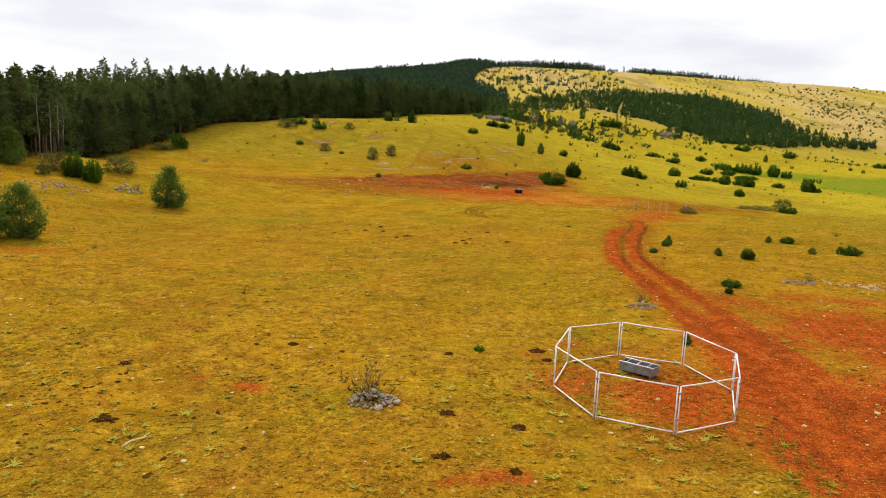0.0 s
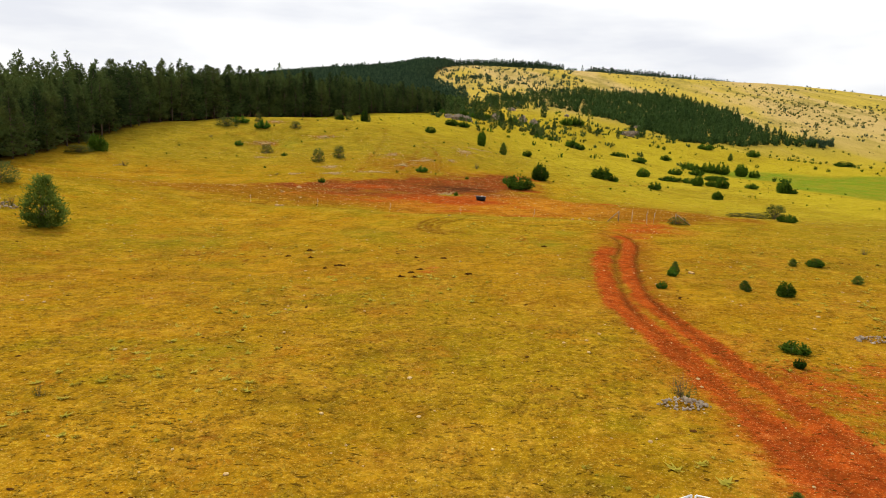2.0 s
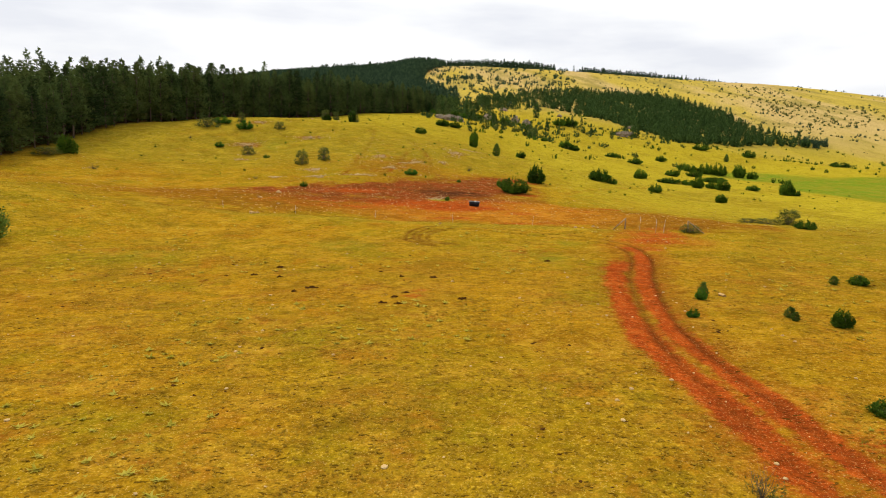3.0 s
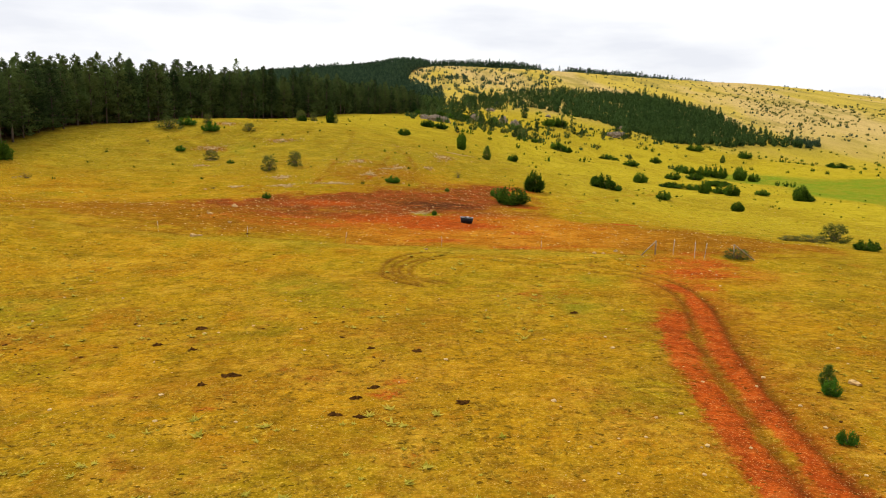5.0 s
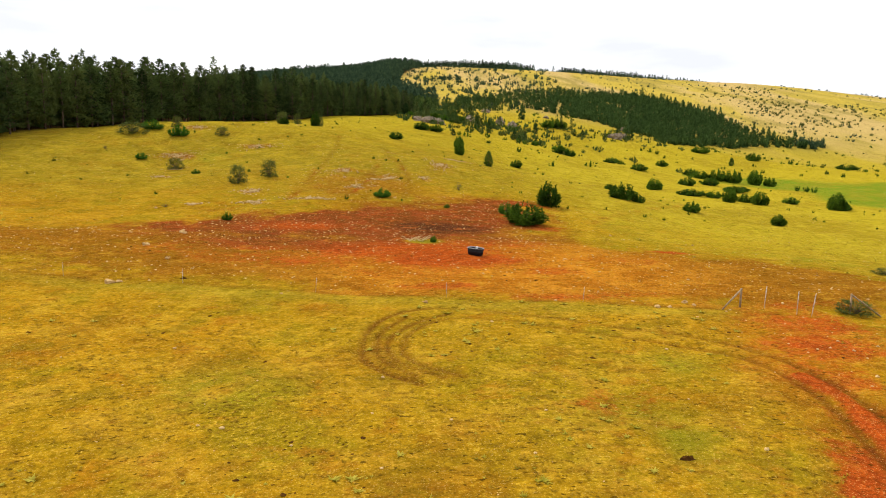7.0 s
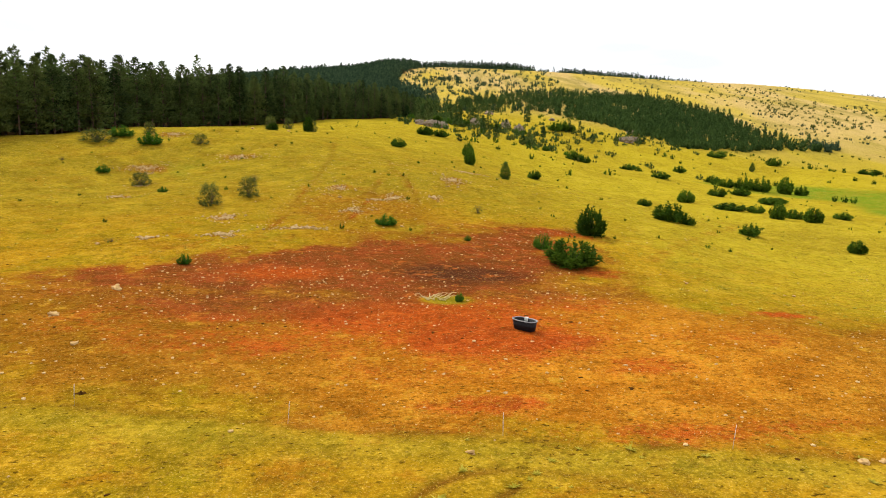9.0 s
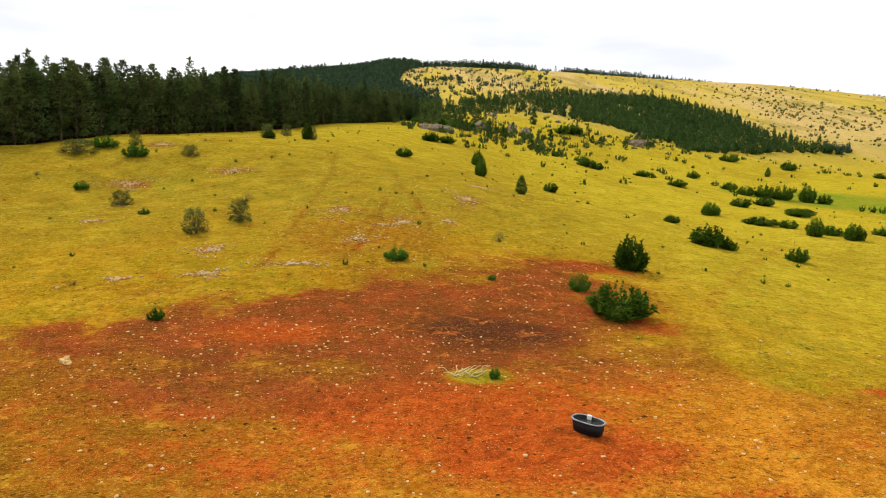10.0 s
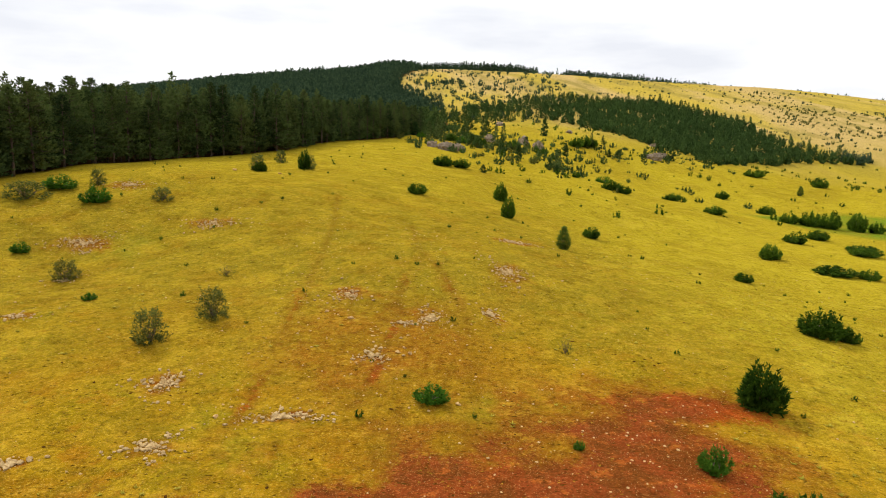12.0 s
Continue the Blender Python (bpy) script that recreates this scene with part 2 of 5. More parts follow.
GROUND = ground_material()
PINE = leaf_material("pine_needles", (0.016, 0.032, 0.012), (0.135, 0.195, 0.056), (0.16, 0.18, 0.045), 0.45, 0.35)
# lighter copy of PINE: sunlight on the slope put into the colour
PINE_SUNLIT = leaf_material("sunlit_pine_needles", (0.022, 0.048, 0.014), (0.155, 0.220, 0.052), (0.17, 0.19, 0.05), 0.4, 0.35)
# distance haze put into the needle colour: bluer and lighter than PINE
PINE_HAZED = leaf_material("haze_tinted_pine_needles", (0.026, 0.056, 0.034), (0.110, 0.170, 0.080), (0.05, 0.08, 0.045), 0.2)
YOUNG = leaf_material("young_pine_needles", (0.040, 0.075, 0.010), (0.160, 0.225, 0.035), (0.14, 0.18, 0.03), 0.3, 0.4)
PINELET = leaf_material("small_pine_needles", (0.022, 0.050, 0.016), (0.100, 0.170, 0.045), (0.11, 0.15, 0.03), 0.3, 0.35)
JUNIPER = leaf_material("juniper_needles", (0.018, 0.048, 0.005), (0.115, 0.205, 0.018), (0.10, 0.17, 0.014), 0.4, 0.4)
BRIGHT = leaf_material("fresh_green_leaves", (0.035, 0.100, 0.008), (0.085, 0.215, 0.018), (0.12, 0.2, 0.02), 0.3)
GREY_LEAF = leaf_material("dull_shrub_leaves", (0.045, 0.066, 0.014), (0.150, 0.175, 0.040), (0.14, 0.11, 0.02), 0.5)
WEED = leaf_material("weed_leaves", (0.30, 0.255, 0.016), (0.58, 0.48, 0.07), (0.36, 0.30, 0.03), 0.2, 0.4)
BLADE = leaf_material("dry_grass_blades", (0.22, 0.128, 0.006), (0.50, 0.31, 0.025), (0.3, 0.2, 0.01), 0.2, 0.4)
PINE_BARK = bark_material("pine_bark", (0.055, 0.038, 0.028), (0.15, 0.105, 0.075))
PALE_BARK = bark_material("pale_dead_trunk", (0.11, 0.09, 0.075), (0.24, 0.20, 0.165))
TWIG = bark_material("dry_twigs", (0.075, 0.055, 0.035), (0.17, 0.13, 0.085))
DEAD = bark_material("bleached_branches", (0.46, 0.37, 0.17), (0.70, 0.58, 0.30))
HEAP_STONE = stone_material("grey_limestone", (0.30, 0.235, 0.165), (0.64, 0.53, 0.40), (0.20, 0.14, 0.09))
STONE = stone_material("limestone", (0.42, 0.29, 0.13), (0.68, 0.50, 0.25), (0.30, 0.17, 0.06))
WHITE_STONE = stone_material("bleached_limestone", (0.48, 0.34, 0.14), (0.68, 0.51, 0.24), (0.48, 0.25, 0.08))
CRAG = stone_material("weathered_crag", (0.20, 0.150, 0.11), (0.42, 0.335, 0.26), (0.12, 0.10, 0.06))
CLOD = plain_material("dark_clods", (0.050, 0.022, 0.006), (0.110, 0.048, 0.010), 9.0, 1.0, 0, 0.0, 0.8)
STEEL = steel_material()
RUBBER = plain_material("black_plastic", (0.006, 0.006, 0.008), (0.014, 0.014, 0.017), 9.0, 0.6, 0, 0.2)
WATER = water_material()
GREY_WOOD = plain_material("grey_weathered_wood", (0.24, 0.165, 0.09), (0.40, 0.30, 0.18), 5.0, 0.85, 0, 0.2, 0.5)
WHITE_PLASTIC = plain_material("white_plastic", (0.70, 0.68, 0.62), (0.82, 0.80, 0.75), 9.0, 0.5)
GALV_DARK = plain_material("dull_zinc", (0.16, 0.17, 0.18), (0.28, 0.29, 0.30), 6.0, 0.5, 0.5)

# ================= lie of the land =================
# rounded hills and hollows: x, y, radius, height
WIDE_HILLS = (
    (864, 1012, 420, 9), (-648, 1012, 420, 6.2), (612, 1012, 420, 10.8), (-396, 1012, 420, 9.2), (360, 1264, 420, 14.2),
    (-396, 1264, 420, 10), (612, 1264, 420, 12.9), (108, 1264, 420, 14.1), (-144, 1264, 420, 12.7), (864, 1264, 420, 10),
    (108, 1516, 420, 11.6), (360, 1516, 420, 11.6), (-144, 1516, 420, 10.5), (612, 1516, 420, 10.3), (-396, 1516, 420, 8.1),
    (864, 1516, 420, 7.7), (92, 756, 220, 4), (620, 1020, 220, 6.7), (-40, 1020, 220, 5.1), (92, 1152, 220, 6.1),
    (620, 1152, 220, 7), (224, 1152, 220, 5.5), (92, 1284, 220, 6.4), (-40, 1284, 220, 6.5),
)
FAR_HILLS = (
    (326, 114, 110, -4.5), (-136, 312, 110, 5.5), (260, 378, 110, -9.1), (-334, 378, 110, 4.7), (-202, 510, 110, 5.7),
    (392, 510, 110, -6), (326, 576, 110, -4.4), (128, 708, 110, 3.5),
)
MID_HILLS = (
    (16, -60, 60, -2.3), (-128, -60, 60, -2.9), (340, 12, 60, 2), (124, 192, 60, -5.7), (232, 228, 60, -2.5),
    (-200, 300, 60, -1.6), (16, 408, 60, 3.3), (196, 444, 60, -1.9), (88, 480, 60, 6.6), (268, 480, 60, -4.9),
    (59, 0, 35, 0.5), (-109, 21, 35, 1.6), (-4, 105, 35, -1.8), (101, 273, 35, -2), (164, 273, 35, -1.3),
    (-4, 294, 35, 4.6), (143, 315, 35, -3.7), (80, 315, 35, -1.3), (101, 357, 35, -3), (17, 357, 35, 3.8),
)
NEAR_HILLS = (
    (-24, 60, 22, -1.3), (-64, 60, 22, 0.6), (2, 60, 22, 0.6), (82, 60, 22, -0.3), (-90, 73, 22, 2.9),
    (108, 73, 22, -0.8), (29, 73, 22, -0.7), (-37, 86, 22, -1.6), (55, 86, 22, 0.2), (-64, 100, 22, 1.6),
    (-90, 113, 22, 0.7), (108, 113, 22, -0.8), (68, 126, 22, -2.1), (-50, 152, 22, -2.2), (82, 179, 22, -1),
    (-90, 179, 22, 0.6), (108, 192, 22, 0.4), (-77, 205, 22, 1.9), (-11, 218, 22, 3.5), (55, 218, 22, -1.9),
    (95, 232, 22, -1), (-50, 245, 22, 2.1), (2, 258, 22, 1.4), (55, 258, 22, -0.5),
)
SMALL_HILLS = (
    (-70, 130, 13, -1.6), (-31, 130, 13, -0.6), (39, 130, 13, -0.9), (0, 130, 13, -0.6), (-47, 130, 13, -0.6),
    (55, 153, 13, -1.5), (-15, 161, 13, 0.1), (31, 161, 13, 0.1), (8, 177, 13, 1.6), (-39, 185, 13, -1.5),
    (55, 185, 13, -0.5), (31, 192, 13, 0.6), (-8, 192, 13, 0.5), (-39, 216, 13, 1.9),
    (47, 242, 9, -1.5), (61, 236, 8, -1.2), (36, 257, 9, -1.2), (43, 217, 9, 0.7), (57, 213, 8, 0.6), (26, 224, 8, 0.5),
)
PEN_RISE = 0.15
HILLS = np.array(WIDE_HILLS + FAR_HILLS + MID_HILLS + NEAR_HILLS + SMALL_HILLS + ((7, 21.5, 9, PEN_RISE),), float)


def lattice(x, y, cell, seed):
    """Smooth random field between 0 and 1, with bumps about cell metres wide."""
    u, v = np.asarray(x, float) / cell, np.asarray(y, float) / cell
    i, j = np.floor(u), np.floor(v)
    a, b = u - i, v - j
    a, b = a * a * (3 - 2 * a), b * b * (3 - 2 * b)

    def h(p, q):
        s = np.sin(p * 127.1 + q * 311.7 + seed * 74.7) * 43758.5453
        return s - np.floor(s)
    return (h(i, j) * (1 - a) + h(i + 1, j) * a) * (1 - b) + (h(i, j + 1) * (1 - a) + h(i + 1, j + 1) * a) * b


def base_height(x, y):
    x, y = np.asarray(x, float), np.asarray(y, float)
    z = np.zeros(np.broadcast(x, y).shape)
    for cx, cy, r, h in HILLS:
        z = z + h * np.exp(-((x - cx) ** 2 + (y - cy) ** 2) / (2 * r * r))
    return z


def line_distance(x, y, pts):
    best = np.full(np.broadcast(x, y).shape, 1e9)
    for (x0, y0), (x1, y1) in zip(pts, pts[1:]):
        dx, dy = x1 - x0, y1 - y0
        k = np.clip(((x - x0) * dx + (y - y0) * dy) / (dx * dx + dy * dy), 0, 1)
        best = np.minimum(best, np.hypot(x - x0 - k * dx, y - y0 - k * dy))
    return best


def near_line(x, y, pts, reach=12.0):
    """Distance to a line for places close to it; far places get a large number."""
    x, y = np.broadcast_arrays(np.asarray(x, float), np.asarray(y, float))
    px, py = [p[0] for p in pts], [p[1] for p in pts]
    ok = (x > min(px) - reach) & (x < max(px) + reach) & (y > min(py) - reach) & (y < max(py) + reach)
    out = np.full(x.shape, 1e3)
    if ok.any():
        out[ok] = line_distance(x[ok], y[ok], pts)
    return out


def smooth_line(pts, n=6):
    out = []
    p = [pts[0], *pts, pts[-1]]
    for a, b, c, d in zip(p, p[1:], p[2:], p[3:]):
        for i in range(n):
            t = i / n
            out.append(tuple(0.5 * (2 * b[k] + (c[k] - a[k]) * t + (2 * a[k] - 5 * b[k] + 4 * c[k] - d[k]) * t * t + (3 * b[k] - a[k] - 3 * c[k] + d[k]) * t ** 3) for k in (0, 1)))
    return out + [tuple(pts[-1])]


TRACK = smooth_line([(15.5, -30), (13.8, 8), (13.4, 20), (13.2, 29), (13.1, 36), (13.5, 45), (14.4, 54.5), (16.2, 62.5), (18.0, 68.8), (20.4, 76), (21.6, 81), (22.6, 85), (25.2, 91), (27.2, 95), (27.5, 99)])
RUT_RIGHT = smooth_line([(12.6, -40), (13.0, 8), (13.9, 20), (14.6, 25), (14.8, 29), (14.7, 34.4), (14.5, 40), (14.5, 44.8), (14.7, 49.1), (15.4, 55), (18.3, 66.3), (19.8, 70.7), (21.1, 75), (22.0, 79.4), (21.9, 83.8), (20.7, 87), (18.0, 89.1), (14.8, 91.1), (8.2, 94.6), (4.9, 94.9), (2.3, 93.0), (1.2, 89.5), (1.2, 85.8), (2.2, 83.5), (3.9, 81.7)])
RUT_LEFT = smooth_line([(10.8, -40), (11.2, 8), (12.1, 20), (12.8, 25), (13.0, 29), (12.8, 34.4), (12.6, 40), (12.6, 44), (12.9, 48.5), (13.7, 54.1), (16.6, 66.3), (18.2, 71.1), (19.5, 75), (20.3, 78.5), (20.5, 82.4), (19.6, 85.3), (17.2, 87.4), (14.2, 89.3), (8.0, 92.6), (5.4, 92.3), (3.8, 90.3), (3.2, 87.8), (3.4, 85.7), (4.4, 83.9), (5.8, 82.6)])
ARC_OUTER = smooth_line([(3.4, 92.9), (2.1, 90.2), (1.8, 87.2), (2.3, 84.8), (3.7, 82.6)])
ARC_INNER = smooth_line([(6.2, 93.9), (3.8, 91.6), (2.5, 88.8), (2.5, 86.4), (3.2, 84.3), (4.8, 82.5)])
TRAILS = [smooth_line(q) for q in (
    [(-10.7, 144.5), (-9.9, 149.7), (-9.6, 157.3), (-9.0, 167.4), (-8.3, 179.8), (-7.8, 194.9), (-8.2, 215)],
    [(-3.5, 147.1), (-1.8, 153.1), (-0.4, 161.9), (0.6, 172.1), (2.4, 180), (2.4, 198.2)],
    [(5.6, 159.7), (5.7, 164.7), (4.4, 174.2), (2.9, 183.1)])]
FOOTPATH = smooth_line([(27, 137), (31.1, 142.6), (41.8, 157.7), (51.3, 170.3), (56.6, 176.4)])
FENCE_LINE = [(-60, 111), (-11.7, 101.3), (-2.4, 99.4), (6.3, 97.7), (15.0, 96.0), (23.5, 94.4)]
YARD = [(-48, 121), (-36, 125), (-24, 127.5), (-17, 132.4), (-5.5, 139.2), (3, 142), (9, 147.3), (22, 149.4), (18, 131), (20, 123), (30, 115), (42, 111), (46, 101), (33, 96), (23, 94.6), (6.4, 97.8), (-2.6, 99.6), (-12, 102), (-24, 107), (-38, 113), (-48, 117)]
# bare earth: x, y, half width, half depth, strength
BARE = ((-6.7, 128, 5.0, 2.4, .85), (-8, 118, 10, 4.5, .72), (4, 116.5, 10, 6.5, .85), (12, 120, 6, 5, .6), (-4, 111, 10, 4, .5), (-14, 114, 6, 4, .4), (-17, 121, 6, 2.5, .45), (-1.8, 116.5, 4.6, 2.8, .9), (2.6, 122, 3.2, 5, .85), (7.5, 111, 7.0, 4.2, .9), (6.4, 101, 3, 1.3, .6), (19.2, 147.8, 5.5, 2.2, .9), (18.5, 131, 4.0, 3.0, .7),
        (29.7, 118.2, 2.6, 1.0, .7), (15.1, 105.7, 2.6, 1.6, .5), (-21.6, 125.5, 3.5, 1.2, .7), (-20.6, 130.4, 1.2, .5, .6), (13.5, 114, 4, 4, .45), (4, 106, 5, 3, .4), (15, 98, 9, 1.2, .5), (22, 111, 5, 2, .35),
        (27.3, 91, 3.6, 3.0, .62), (25.0, 86.5, 3.2, 3.6, .62), (23.4, 82, 1.7, 3, .5), (29.5, 95.5, 3, 1.6, .5),
        (21, 31, 6, 7, .8), (20, 20, 7, 6, .95), (17, 36, 3, 4, .65), (27, 24, 9, 8, .75), (18, 8, 8, 8, .8), (8.5, 21.5, 3.2, 3.4, .7), (5.5, 23, 2.5, 2.5, .5), (22, 39, 5, 2, .55),
        (-7.8, 21.5, .9, .6, .85), (-9.5, 22.3, 1.2, .4, .5), (1.6, 15.2, 1.2, .5, .75), (0.2, 14.8, .8, .4, .7), (5.2, 27.5, .8, .5, .6), (-33, 47.5, 5, 1.2, .6), (3.5, 26.2, 1.2, .8, .4), (1.5, 60.5, .8, .5, .5), (-4.8, 59.5, .6, .4, .5), (2.2, 61.8, .5, .4, .5), (12, 79, 2.4, 1.2, .4))
# the stony upper part of the yard, where the herd has worn the turf away
UPPER = [(-25, 125), (-20, 130), (-15, 131.5), (-8, 138), (2, 141), (10, 143), (15, 147.5), (18, 144), (19, 136), (17, 129), (13, 122.5), (3, 121), (-3, 123), (-14, 121.5), (-21, 123)]
# patches of broken limestone: x, y, width, depth, stones
RUBBLE = ((-37.2, 191, 7.5, 5.5, 130), (-38.6, 212, 7.5, 4, 90), (-23, 195.5, 6.5, 5, 90), (11.6, 175.5, 4.5, 8, 110), (2.6, 163.2, 2.6, 4.5, 70), (-7.3, 146.1, 6.0, 1.4, 80), (-14.4, 142.5, 3.0, 2.4, 80), (-16.2, 151, 3.4, 4.2, 80),
          (-21.3, 141.2, 1.6, 1.3, 40), (16, 195.4, 7, 4, 70), (-32.6, 165.7, 2.6, 2.4, 40), (-4.7, 168.8, 3.4, 5, 60), (-2.2, 155.1, 3.0, 3.5, 50), (-34.2, 178.4, 2.6, 1.6, 30), (28, 44, 5, 3, 40), (8, 164.5, 2, 3, 40), (0.4, 162, 3, 2, 30))
# single pale stones: x, y, size
FIELD_STONES = ((-16.7, 101.7, .75), (-16.2, 102.0, .5), (20.8, 61.2, .55), (19.5, 94.8, .5), (20.3, 94.9, .4), (21.8, 96.1, .55), (22.1, 95.3, .4), (4.8, 96.5, .4), (-18.6, 115.1, .7), (-15.2, 109.8, .5), (-17.4, 122.2, .95), (-17.1, 121.8, .5),
                (-0.3, 155.5, .5), (0.6, 155.3, .45), (0.2, 156.3, .4), (-4.2, 163, .6), (-6.3, 164.6, .5), (-11.7, 146.2, .45), (3.4, 147.6, .5), (-25.2, 139.2, .5), (27, 128, .45), (36, 127, .4), (-27, 230, .9), (-19, 228, .7))
WOOD_EDGE = [(-84, 40), (-66, 80), (-60.5, 97), (-71, 128), (-71, 155), (-70.5, 182), (-69, 207), (-61.5, 225), (-57.5, 243), (-47, 262), (-37, 273), (-26, 288), (-14, 318), (3, 345), (14, 385), (26, 440), (38, 500), (36, 600), (20, 760), (10, 900), (26, 1000), (46, 1100), (52, 1190)]
WOOD_SIDE = WOOD_EDGE + [(-700, 1190), (-700, 40)]
MEADOW = [(100, 296), (150, 325), (176, 306), (320, 330), (300, 230), (190, 190), (118, 190), (112, 222), (133, 262), (112, 276)]


def inside_distance(x, y, poly):
    """Distance to a closed outline, positive inside."""
    inside = np.zeros(np.broadcast(x, y).shape, bool)
    for (x0, y0), (x1, y1) in zip(poly, poly[1:] + poly[:1]):
        cross = ((y0 > y) != (y1 > y)) & (x < (x1 - x0) * (y - y0) / ((y1 - y0) or 1e-9) + x0)
        inside ^= cross
    d = line_distance(x, y, poly + poly[:1])
    return np.where(inside, d, -d)


def step(v, lo, hi):
    t = np.clip((v - lo) / (hi - lo), 0, 1)
    return t * t * (3 - 2 * t)


def ruts(x, y):
    d = near_line(x, y, TRACK)
    pair = np.maximum(np.exp(-(near_line(x, y, RUT_RIGHT) / 0.25) ** 2), 0.9 * np.exp(-(near_line(x, y, RUT_LEFT) / 0.25) ** 2))
    main = pair * step(y, 92, 87) * (0.7 + 0.3 * lattice(x, y, 5, 23)) * (0.45 + 0.55 * step(y, 34, 52))
    faint = np.maximum(np.exp(-(near_line(x, y, ARC_OUTER) / 0.24) ** 2), np.exp(-(near_line(x, y, ARC_INNER) / 0.24) ** 2))
    loop = np.maximum(pair * step(y, 80, 84) * (0.6 + 0.4 * step(x, 7, 4)) * (0.6 + 0.4 * lattice(x, y, 2.7, 24)), 0.8 * faint)
    return main, loop, d


def height(x, y):
    x, y = np.asarray(x, float), np.asarray(y, float)
    z = base_height(x, y)
    near = step(np.hypot(x, y - 90), 260, 120)
    z = z + near * (0.16 * (lattice(x, y, 3.1, 1) - 0.5) + (0.07 + 0.08 * step(y, 125, 150)) * (lattice(x, y, 1.3, 2) - 0.5) + (0.25 + 0.35 * step(y, 140, 170)) * (lattice(x, y, 11, 3) - 0.5))
    z = z + (1 - near) * (0.9 * (lattice(x, y, 37, 4) - 0.5) + 0.6 * (lattice(x, y, 13, 6) - 0.5) + 3.5 * (lattice(x, y, 90, 5) - 0.5) * step(y, 350, 700))
    main, loop, d = ruts(x, y)
    z = z - 0.13 * main - 0.07 * loop - 0.08 * np.exp(-(d / 1.8) ** 2)
    return z


def up(x, y):
    return float(height(np.array([x]), np.array([y]))[0])


def spread(lo, hi, fine_lo, fine_hi, fine, grow):
    out = list(np.arange(fine_lo, fine_hi + fine / 2, fine))
    s, p = fine, out[-1]
    while p < hi:
        s *= grow
        p += s
        out.append(p)
    s, p = fine, out[0]
    while p > lo:
        s *= grow
        p -= s
        out.insert(0, p)
    return np.array(out)


def build_ground():
    xs = np.concatenate([spread(-2200, 0.4, -40, 0.4, 0.40, 1.045), np.arange(0.65, 23.9, 0.25), spread(24, 2600, 24, 44, 0.40, 1.045)])
    ys = np.concatenate([spread(-900, 56, 8, 56, 0.42, 1.035), np.arange(56.27, 96.9, 0.27), spread(97, 3600, 97, 196, 0.45, 1.035)])
    xs, ys = [v[np.concatenate([[True], np.diff(v) > 0.12])] for v in (np.sort(xs), np.sort(ys))]
    X, Y = np.meshgrid(xs, ys)
    nx, ny = len(xs), len(ys)
    x, y = X.ravel(), Y.ravel()
    z = height(x, y)
    i = np.arange(nx * ny).reshape(ny, nx)
    quads = np.stack([i[:-1, :-1], i[:-1, 1:], i[1:, 1:], i[1:, :-1]], -1).reshape(-1, 4)
    me = bpy.data.meshes.new("ground")
    me.vertices.add(nx * ny)
    me.vertices.foreach_set("co", np.stack([x, y, z], -1).ravel())
    me.loops.add(quads.size)
    me.loops.foreach_set("vertex_index", quads.ravel())
    me.polygons.add(len(quads))
    me.polygons.foreach_set("loop_start", np.arange(0, quads.size, 4))
    me.update()
    me.polygons.foreach_set("use_smooth", np.ones(len(quads), bool))
    main, loop, d = ruts(x, y)
    wob = lattice(x, y, 2.3, 8) - 0.5
    shove = lambda b, far: 0.12 + (far - 0.12) * float(step(np.array([b]), 40, 64)[0])
    side = [(a - shove(b, 1.05), b) for a, b in RUT_LEFT if b < 79 and a > 10]
    other = [(a - shove(b, 0.68), b) for a, b in RUT_RIGHT if b < 82 and a > 10]
    wide = 1 + 1.2 * step(y, 40, 24)
    soil = 0.98 * np.maximum(step(y, 80, 70) * step((near_line(x, y, side) + wob * 0.4) / wide, 1.35, 0.25), step((near_line(x, y, other) + wob * 0.3) / wide, 1.05, 0.25))
    soil = np.maximum(soil * (0.75 + 0.35 * lattice(x, y, 3.3, 61)), 0.40 * step(d, 2.2, 0.7) * step(y, 90, 84))
    for cx, cy, rx, ry, s in BARE:
        soil = np.maximum(soil, s * np.exp(-(((x - cx) / rx) ** 2 + ((y - cy) / ry) ** 2) ** 1.5 * 0.7))
    for q in TRAILS:
        soil = np.maximum(soil, 0.56 * np.exp(-(near_line(x, y, q) / 0.55) ** 2) * step(y, 182, 158) * step(lattice(x, y, 4, 9), 0.2, 0.6))
    soil = np.maximum(soil, 0.12 * np.exp(-(near_line(x, y, FOOTPATH) / 0.8) ** 2))
    nest = np.exp(-(((x - 5.9) / 2.1) ** 2 + ((y - 120.3) / 1.3) ** 2) ** 2)
    upper = step(inside_distance(x, y, UPPER) + wob * 5, -3.0, 3.5)
    soil = np.maximum(soil, (0.72 + 0.45 * lattice(x, y, 7, 12)) * upper)
    soil = np.maximum(soil, 1.1 * np.exp(-(((x - 9) / 6) ** 2 + ((y - 129) / 5) ** 2) ** 2))
    stony = np.zeros_like(x)
    for cx, cy, w, dd, n in RUBBLE:
        stony = np.maximum(stony, np.exp(-(((x - cx) / (0.55 * w)) ** 2 + ((y - cy) / (0.55 * dd)) ** 2) ** 1.5))
    soil = np.maximum(soil, 0.30 * stony) * (1 - nest)
    yard = step(inside_distance(x, y, YARD) + wob * 7 + 5 * (lattice(x, y, 6, 17) - 0.5), -8, 6)
    behind = step(y - np.interp(x, [-60, 23.5, 45], [111, 94.4, 92.0]) + 0.6 * wob, -0.5, 0.4)
    yard = yard * (0.25 + 0.75 * behind)
    yard = yard * (0.70 + 0.3 * step(x + 0.6 * (y - 105), -26, 2))
